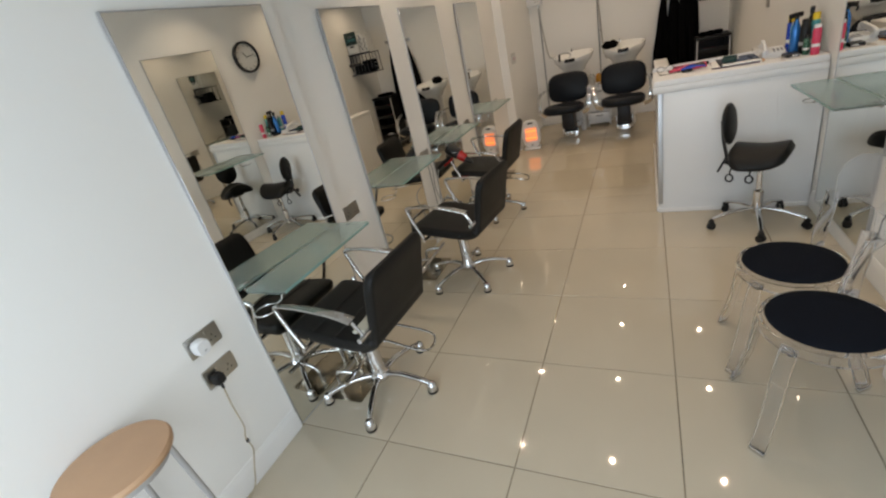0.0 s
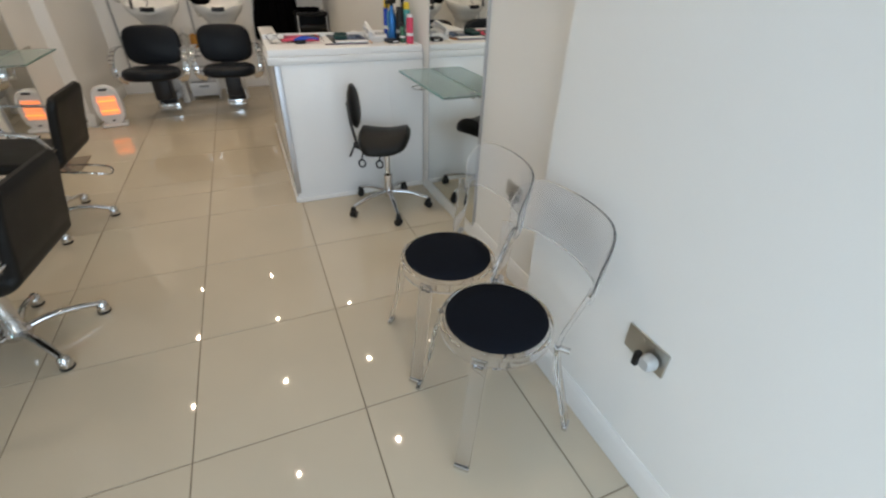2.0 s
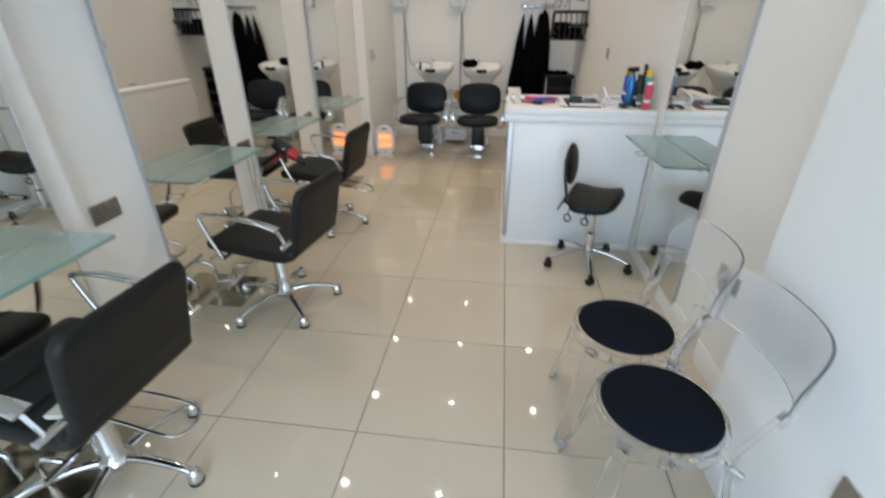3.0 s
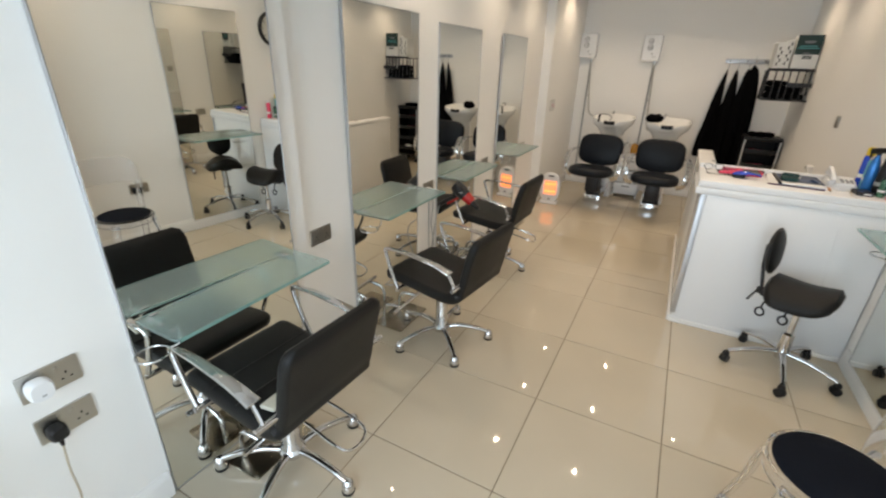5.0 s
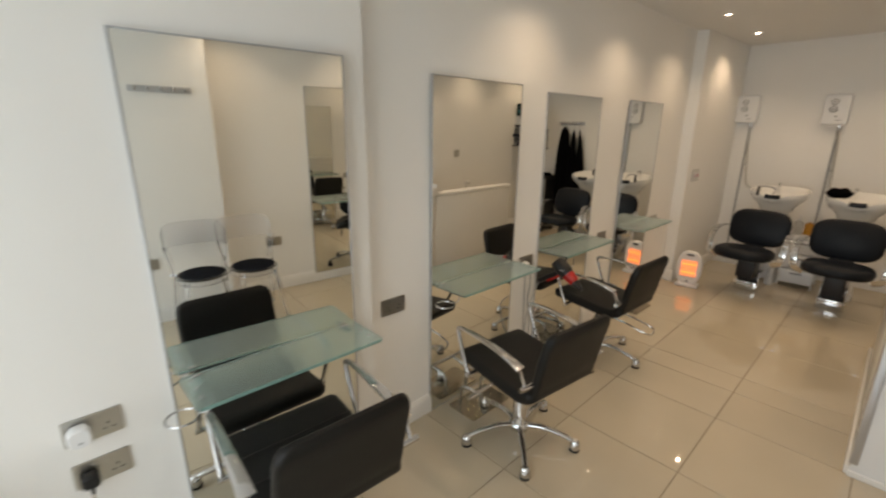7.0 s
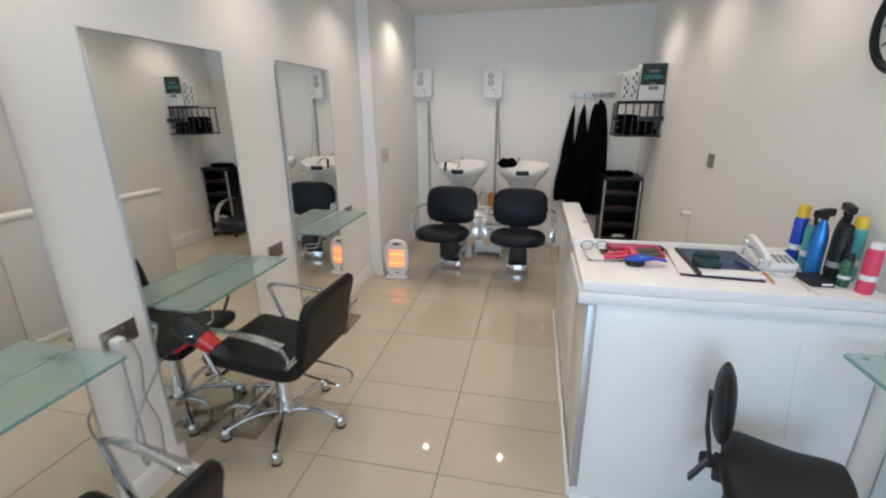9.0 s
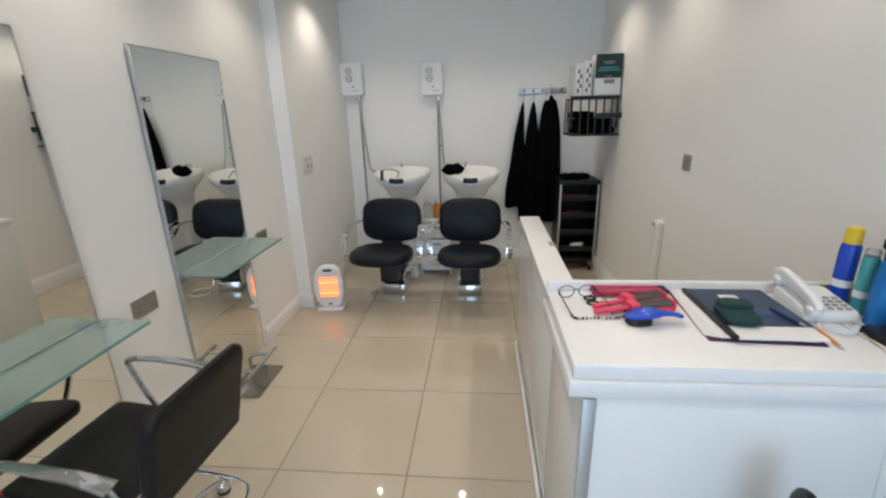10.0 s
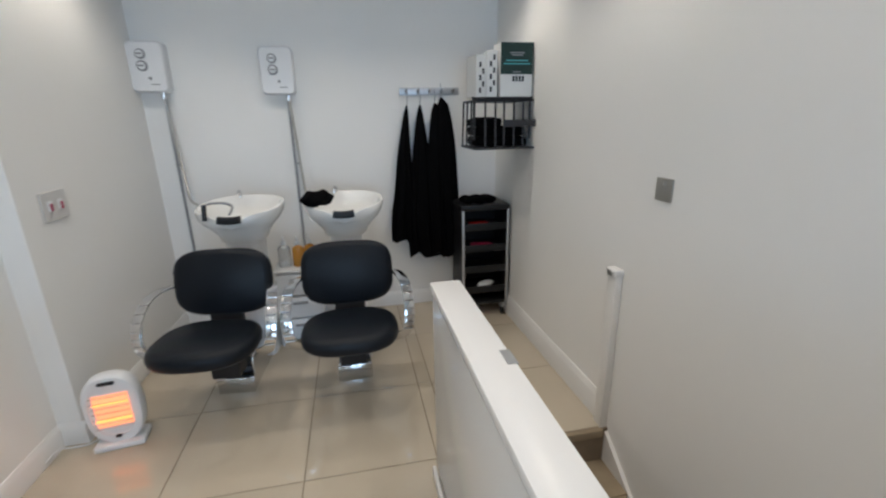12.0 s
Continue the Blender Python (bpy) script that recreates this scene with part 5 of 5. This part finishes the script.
part("bristle_pad", loft(B(), [[Vector((-0.04 + x * s, y * s, z)) for x, y in rrect(0.085, 0.06, 0.028, 5)] for s, z in ((0.86, 0.001), (1.0, 0.006), (1.0, 0.020), (0.9, 0.026))]), BLACKPLASTIC, bb, "dark bristles")

fo = thing("document_folder", pose(0.748, 4.880, T, 0, 0, -4), "open plum card folder holding loose white papers", "folder")
part("cover", slab(B(), -0.130, 0.135, -0.165, 0.160, 0.0, 0.003, 0.001, 1), PURPLE, fo, "plum cover")
for k in range(4):
    part("sheet", box(B(), (0.004 * k - 0.002, 0.008 - 0.003 * k, 0.0042 + 0.0014 * k), (0.252 - 0.004 * k, 0.312, 0.0011), 0, 2, pose(0, 0, 0, 0, 0, 1.3 * k - 2)), PAPER, fo)
for k in range(5):
    part("print_bar", box(B(), (-0.07 + 0.035 * k, -0.140 + 0.005 * (k % 2), 0.0094), (0.028, 0.003, 0.0008)), INK, fo)
nb = thing("appointment_book", pose(0.773, 4.862, T + 0.0098, 0, 0, -1), "navy appointment book with a dark spine and a white sticker", "book")
part("back_cover", slab(B(), -0.100, 0.106, -0.148, 0.146, 0.0, 0.0014), NAVY, nb)
part("page_block", slab(B(), -0.100, 0.104, -0.150, 0.144, 0.0016, 0.0072), PAPER, nb)
part("front_cover", slab(B(), -0.100, 0.110, -0.088, 0.148, 0.0074, 0.0094, 0.0008, 1), NAVY, nb)
part("spine", slab(B(), -0.114, -0.1005, -0.152, 0.150, 0.0, 0.0115, 0.002), BLACKPLASTIC, nb, "dark binding strip")
st2 = part("sticker", slab(B(), -0.034, 0.016, 0.042, 0.102, 0.0096, 0.0102), PAPER, nb, "white sticker with grey print")
for k in range(3):
    part("print_bar", slab(B(), -0.026, 0.008 - 0.006 * (k % 2), 0.056 + 0.013 * k, 0.061 + 0.013 * k, 0.0103, 0.0107), INK, st2)
part("cover_band", slab(B(), -0.085, 0.10, -0.03, 0.01, 0.0096, 0.0102), mat("blue_cover_print", (0.03, 0.08, 0.20), 0.4), nb)
gc = thing("spectacle_case", pose(0.718, 4.819, T + 0.0205, 0, 0, -6), "soft dark green spectacle case on the book", "case")
part("pouch", loft(B(), [[Vector((x * s, y * s, z)) for x, y in rrect(0.086, 0.118, 0.026, 5)] for s, z in ((0.90, 0.0), (1.0, 0.007), (0.98, 0.016), (0.86, 0.022))]), GREENCASE, gc)
part("flap", loft(B(), [[Vector((0.004 + x * s, 0.030 + y * s, z + 0.05 * (0.03 - y) * (z > 0.02))) for x, y in rrect(0.084, 0.052, 0.018, 4)] for s, z in ((1.0, 0.0185), (1.0, 0.026), (0.86, 0.031))]), GREENCASE, gc)
pe = thing("pen", pose(0.898, 4.748, T, 0, 0, -96), "orange ballpoint pen lying on the counter", "pen")
part("barrel", tube(B(), [(-0.05, 0, 0.005), (0.042, 0, 0.005)], 0.0042, 8), mat("orange_plastic", (0.75, 0.32, 0.08), 0.4), pe)
part("tip", cyl(B(), (0.042, 0, 0.005), (0.055, 0, 0.005), 0.004, 0.001, 8), STEEL, pe)
p2 = thing("pen", pose(0.842, 4.812, T + 0.0192, 0, 0, -80), "dark blue pen lying on the appointment book", "pen")
part("barrel", tube(B(), [(-0.055, 0, 0.006), (0.035, 0, 0.006)], 0.0055, 8), NAVY, p2)
part("tip", cyl(B(), (0.035, 0, 0.006), (0.055, 0, 0.006), 0.005, 0.0012, 8), STEEL, p2)

ph = thing("telephone", pose(0.972, 4.91, T, 0, 0, -4) @ Matrix.Scale(0.88, 4), "white corded telephone with its handset on the base", "telephone")
part("base", loft(B(), [[Vector((x, y, z + 0.020 * (y + 0.1) / 0.2 * (1 if z > 0.01 else 0))) for x, y in rrect(0.150 * s, 0.185 * s, 0.016, 4)] for s, z in ((0.97, 0.0), (1.0, 0.008), (1.0, 0.024), (0.95, 0.032))]), WHITEPLASTIC, ph)
for r in range(4):
    for c in range(3):
        part("key", box(B(), (0.005 + 0.024 * c, -0.065 + 0.022 * r, 0.0375 + 0.0022 * r), (0.016, 0.012, 0.006), 0.002, 1), GREYPLASTIC, ph)
hs = part("handset", sweep(B(), smooth([(-0.055, -0.108, 0.042), (-0.055, -0.080, 0.062), (-0.055, 0.0, 0.080), (-0.055, 0.075, 0.092), (-0.055, 0.108, 0.080)], 5), rrect(0.042, 0.026, 0.010, 4), up=(1, 0, 0)), WHITEPLASTIC, ph)
for yy, zz in ((-0.090, 0.026), (0.088, 0.056)):
    part("earpiece", lathe(B(), [(0.020, 0), (0.023, 0.006), (0.023, 0.02), (0.018, 0.026)], 16, (-0.055, yy, zz)), WHITEPLASTIC, hs)
coil = []
for i in range(90):
    u = i / 89
    coil.append((-0.06 + 0.10 * u + 0.006 * math.cos(i * 1.25), -0.125 - 0.045 * math.sin(math.pi * u), 0.0105 + 0.006 * math.sin(i * 1.25)))
part("coiled_cord", tube(B(), coil, 0.0022, 6), WHITEPLASTIC, ph)
tb = thing("card_reader", pose(1.10, 4.99, T, 0, 0, 4), "flat dark grey card machine behind the telephone", "card machine")
part("reader_body", slab(B(), -0.05, 0.05, -0.038, 0.038, 0.0, 0.03, 0.006), GREYPLASTIC, tb)
part("screen", slab(B(), -0.04, 0.04, -0.01, 0.03, 0.0302, 0.032), BLACKPLASTIC, tb)
bx = thing("small_black_box", pose(1.035, 4.742, T, 0, 0, 3), "small flat black carton with a pale printed strip", "box")
part("carton_body", slab(B(), -0.035, 0.035, -0.045, 0.045, 0, 0.020, 0.001, 1), BLACKPLASTIC, bx)
part("print_bar", slab(B(), -0.005, 0.028, -0.0462, -0.0454, 0.006, 0.013), PAPER, bx)


def aerosol(m, r, h, material, cap, caph, label):
    o = thing("aerosol_can", m, label, "can", "styling products")
    part("can_body", lathe(B(), [(r * 0.94, 0.0), (r, 0.004), (r, h - 0.015), (r * 0.9, h - 0.003), (r * 0.8, h)], 22), material, o)
    part("cap", lathe(B(), [(r * 0.84, h), (r * 0.84, h + caph * 0.8), (r * 0.68, h + caph)], 20), cap, o, "coloured plastic cap")
    part("label_band", lathe(B(), [(r + 0.0006, h * 0.30), (r + 0.0006, h * 0.42)], 22, cap=False), GREYPLASTIC if material == BLACKPLASTIC else PAPER, o)
    return o


def spray_bottle(m, r, h, material, label):
    o = thing("spray_bottle", m, label, "bottle", "styling products")
    part("bottle", lathe(B(), [(r * 0.9, 0), (r, 0.006), (r, h * 0.55), (r * 0.8, h * 0.72), (r * 0.38, h * 0.84), (r * 0.38, h * 0.88)], 22), material, o)
    part("spray_head", sweep(B(), [(0.03, 0, h * 0.965), (0.0, 0, h * 0.97), (-0.045, 0, h * 0.955)], rrect(0.024, 0.028, 0.006, 3)), BLACKPLASTIC, o, "black trigger head")
    part("neck", lathe(B(), [(r * 0.45, h * 0.86), (r * 0.45, h * 0.94)], 14), BLACKPLASTIC, o)
    part("trigger", sweep(B(), smooth([(-0.03, 0, h * 0.94), (-0.045, 0, h * 0.88), (-0.04, 0, h * 0.80)], 4), rrect(0.012, 0.008, 0.003, 2), up=(0, 1, 0)), BLACKPLASTIC, o)
    return o


aerosol(pose(1.075, 4.965, T), 0.024, 0.180, BLUE, YELLOW, 0.045, "tall blue aerosol can with a yellow cap")
spray_bottle(pose(1.068, 4.830, T, 0, 0, 30), 0.025, 0.235, SKYBLUE, "metallic blue trigger spray bottle")
aerosol(pose(1.075, 4.895, T), 0.019, 0.165, TEAL, CLEARBOTTLE, 0.02, "slim teal tube bottle standing on the counter")
aerosol(pose(1.105, 4.776, T), 0.027, 0.17, BLACKPLASTIC, BLACKPLASTIC, 0.03, "black aerosol can among the styling products")
aerosol(pose(1.156, 4.79, T), 0.022, 0.185, TEAL, YELLOW, 0.04, "teal bottle with a yellow cap")
spray_bottle(pose(1.150, 4.862, T, 0, 0, 75), 0.024, 0.25, BLACKPLASTIC, "dark smoked trigger spray bottle with a black head")
aerosol(pose(1.138, 4.672, T), 0.022, 0.15, PINK, WHITEPLASTIC, 0.018, "pink aerosol can at the counter's edge")
aerosol(pose(1.105, 4.722, T), 0.017, 0.095, mat("green_bottle", (0.06, 0.20, 0.12), 0.25, trans=0.4), BLACKPLASTIC, 0.02, "small green bottle among the styling products")

ct_towel = thing("folded_cloth", pose(-0.925, 2.535, 0.492, 0, -14, -3), "folded cream cloth lying at the back of a styling chair seat", "cloth")
rings = []
for i in range(9):
    u = -1 + 2 * i / 8
    k = 0.85 + 0.15 * (1 - u ** 4)
    rings.append([Vector((x * k + 0.004 * math.sin(i * 1.9), u * 0.185, 0.010 + z * k + 0.002 * math.sin(i * 2.3))) for x, z in rrect(0.085, 0.018, 0.008, 4)])
part("cloth", loft(B(), rings), mat("cream_cotton", (0.58, 0.56, 0.47), 0.9, var=0.08, scale=14, bump=0.4, bscale=260), ct_towel)
hc = thing("cable", pose(0, 0, 0), "white heater cable lying on the floor by the skirting", "cable")
part("flex", tube(B(), smooth([(-1.20, 6.93, 0.03), (-1.24, 6.99, 0.006), (-1.29, 6.93, 0.005), (-1.325, 6.875, 0.005), (-1.39, 6.845, 0.02), (-1.41, 6.80, 0.05), (-1.43, 6.74, 0.035)], 6), 0.0035, 8), WHITEPLASTIC, hc)
# hairline mark on the counter's front panel, added as a thin pale tube
wi = thing("cable", pose(0, 0, 0), "thin pale line running down the front of the counter", "cable")
part("flex", tube(B(), smooth([(0.962, 4.5995, 0.80), (0.966, 4.599, 0.72), (0.972, 4.599, 0.64), (0.983, 4.599, 0.52), (0.995, 4.599, 0.42)], 6), 0.0013, 6), PAPER, wi)
w2 = thing("cable", pose(0, 0, T), "thin beige wire trailing across the counter top", "cable")
part("flex", tube(B(), smooth([(1.02, 4.835, 0.0025), (0.998, 4.775, 0.0025), (0.985, 4.71, 0.0025), (0.970, 4.64, 0.0025)], 6), 0.0018, 6), mat("beige_wire", (0.55, 0.48, 0.36), 0.5), w2)

# ---- downlights ----
# the first two fittings only go with the added front lamps
dl = thing("ceiling_downlight", pose(*LAMP_AT[0], CEIL), "small round recessed downlight with a white rim", "downlight", "ceiling downlights")
part("rim", lathe(B(), [(0.0205, -0.001), (0.043, -0.001), (0.042, -0.006), (0.029, -0.007), (0.0205, -0.005)], 28, cap=False), WHITEPLASTIC, dl, "white rim")
part("lens", lathe(B(), [(0.020, -0.0015), (0.020, -0.004), (0.008, -0.005)], 24), LAMPGLOW, dl, "glowing lens")
for lx, ly in LAMP_AT[1:]:
    copy_thing(dl, pose(lx, ly, CEIL))

# ---- floor tiles ----
PITCH_X, PITCH_Y, GX, GY, JOINT = 0.588, 0.60, -0.28, 6.41, 0.0045
tile_meshes = {}


def tile_mesh(w, d):
    key = (round(w, 3), round(d, 3))
    if key not in tile_meshes:
        bm = B()
        slab(bm, -w / 2, w / 2, -d / 2, d / 2, -0.009, 0.0)
        tops = [e for e in bm.edges if all(v.co.z > -0.001 for v in e.verts)]
        bmesh.ops.bevel(bm, geom=tops, offset=0.0012, segments=2, profile=0.5, affect="EDGES")
        me = bpy.data.meshes.new("tile")
        bm.to_mesh(me)
        bm.free()
        me.materials.append(TILE)
        tile_meshes[key] = me
    return tile_meshes[key]


def lay(x0, x1, y0, y1):
    for i in range(math.floor((x0 - GX) / PITCH_X), math.ceil((x1 - GX) / PITCH_X)):
        for j in range(math.floor((y0 - GY) / PITCH_Y), math.ceil((y1 - GY) / PITCH_Y)):
            a, b = max(GX + i * PITCH_X, x0) + JOINT / 2, min(GX + (i + 1) * PITCH_X, x1) - JOINT / 2
            c, d = max(GY + j * PITCH_Y, y0) + JOINT / 2, min(GY + (j + 1) * PITCH_Y, y1) - JOINT / 2
            if b - a > 0.01 and d - c > 0.01:
                t = new("tile", tile_mesh(b - a, d - c))
                t.location = ((a + b) / 2, (c + d) / 2, 0)
                t.parent = floor


lay(XL1 - 0.02, 1.30, FRONT - 0.02, 4.98)
lay(XL1 - 0.02, STAIR_X - 0.002, 4.98, BACK)
lay(STAIR_X - 0.002, 1.25, STAIR_Y1 + 0.017, BACK)
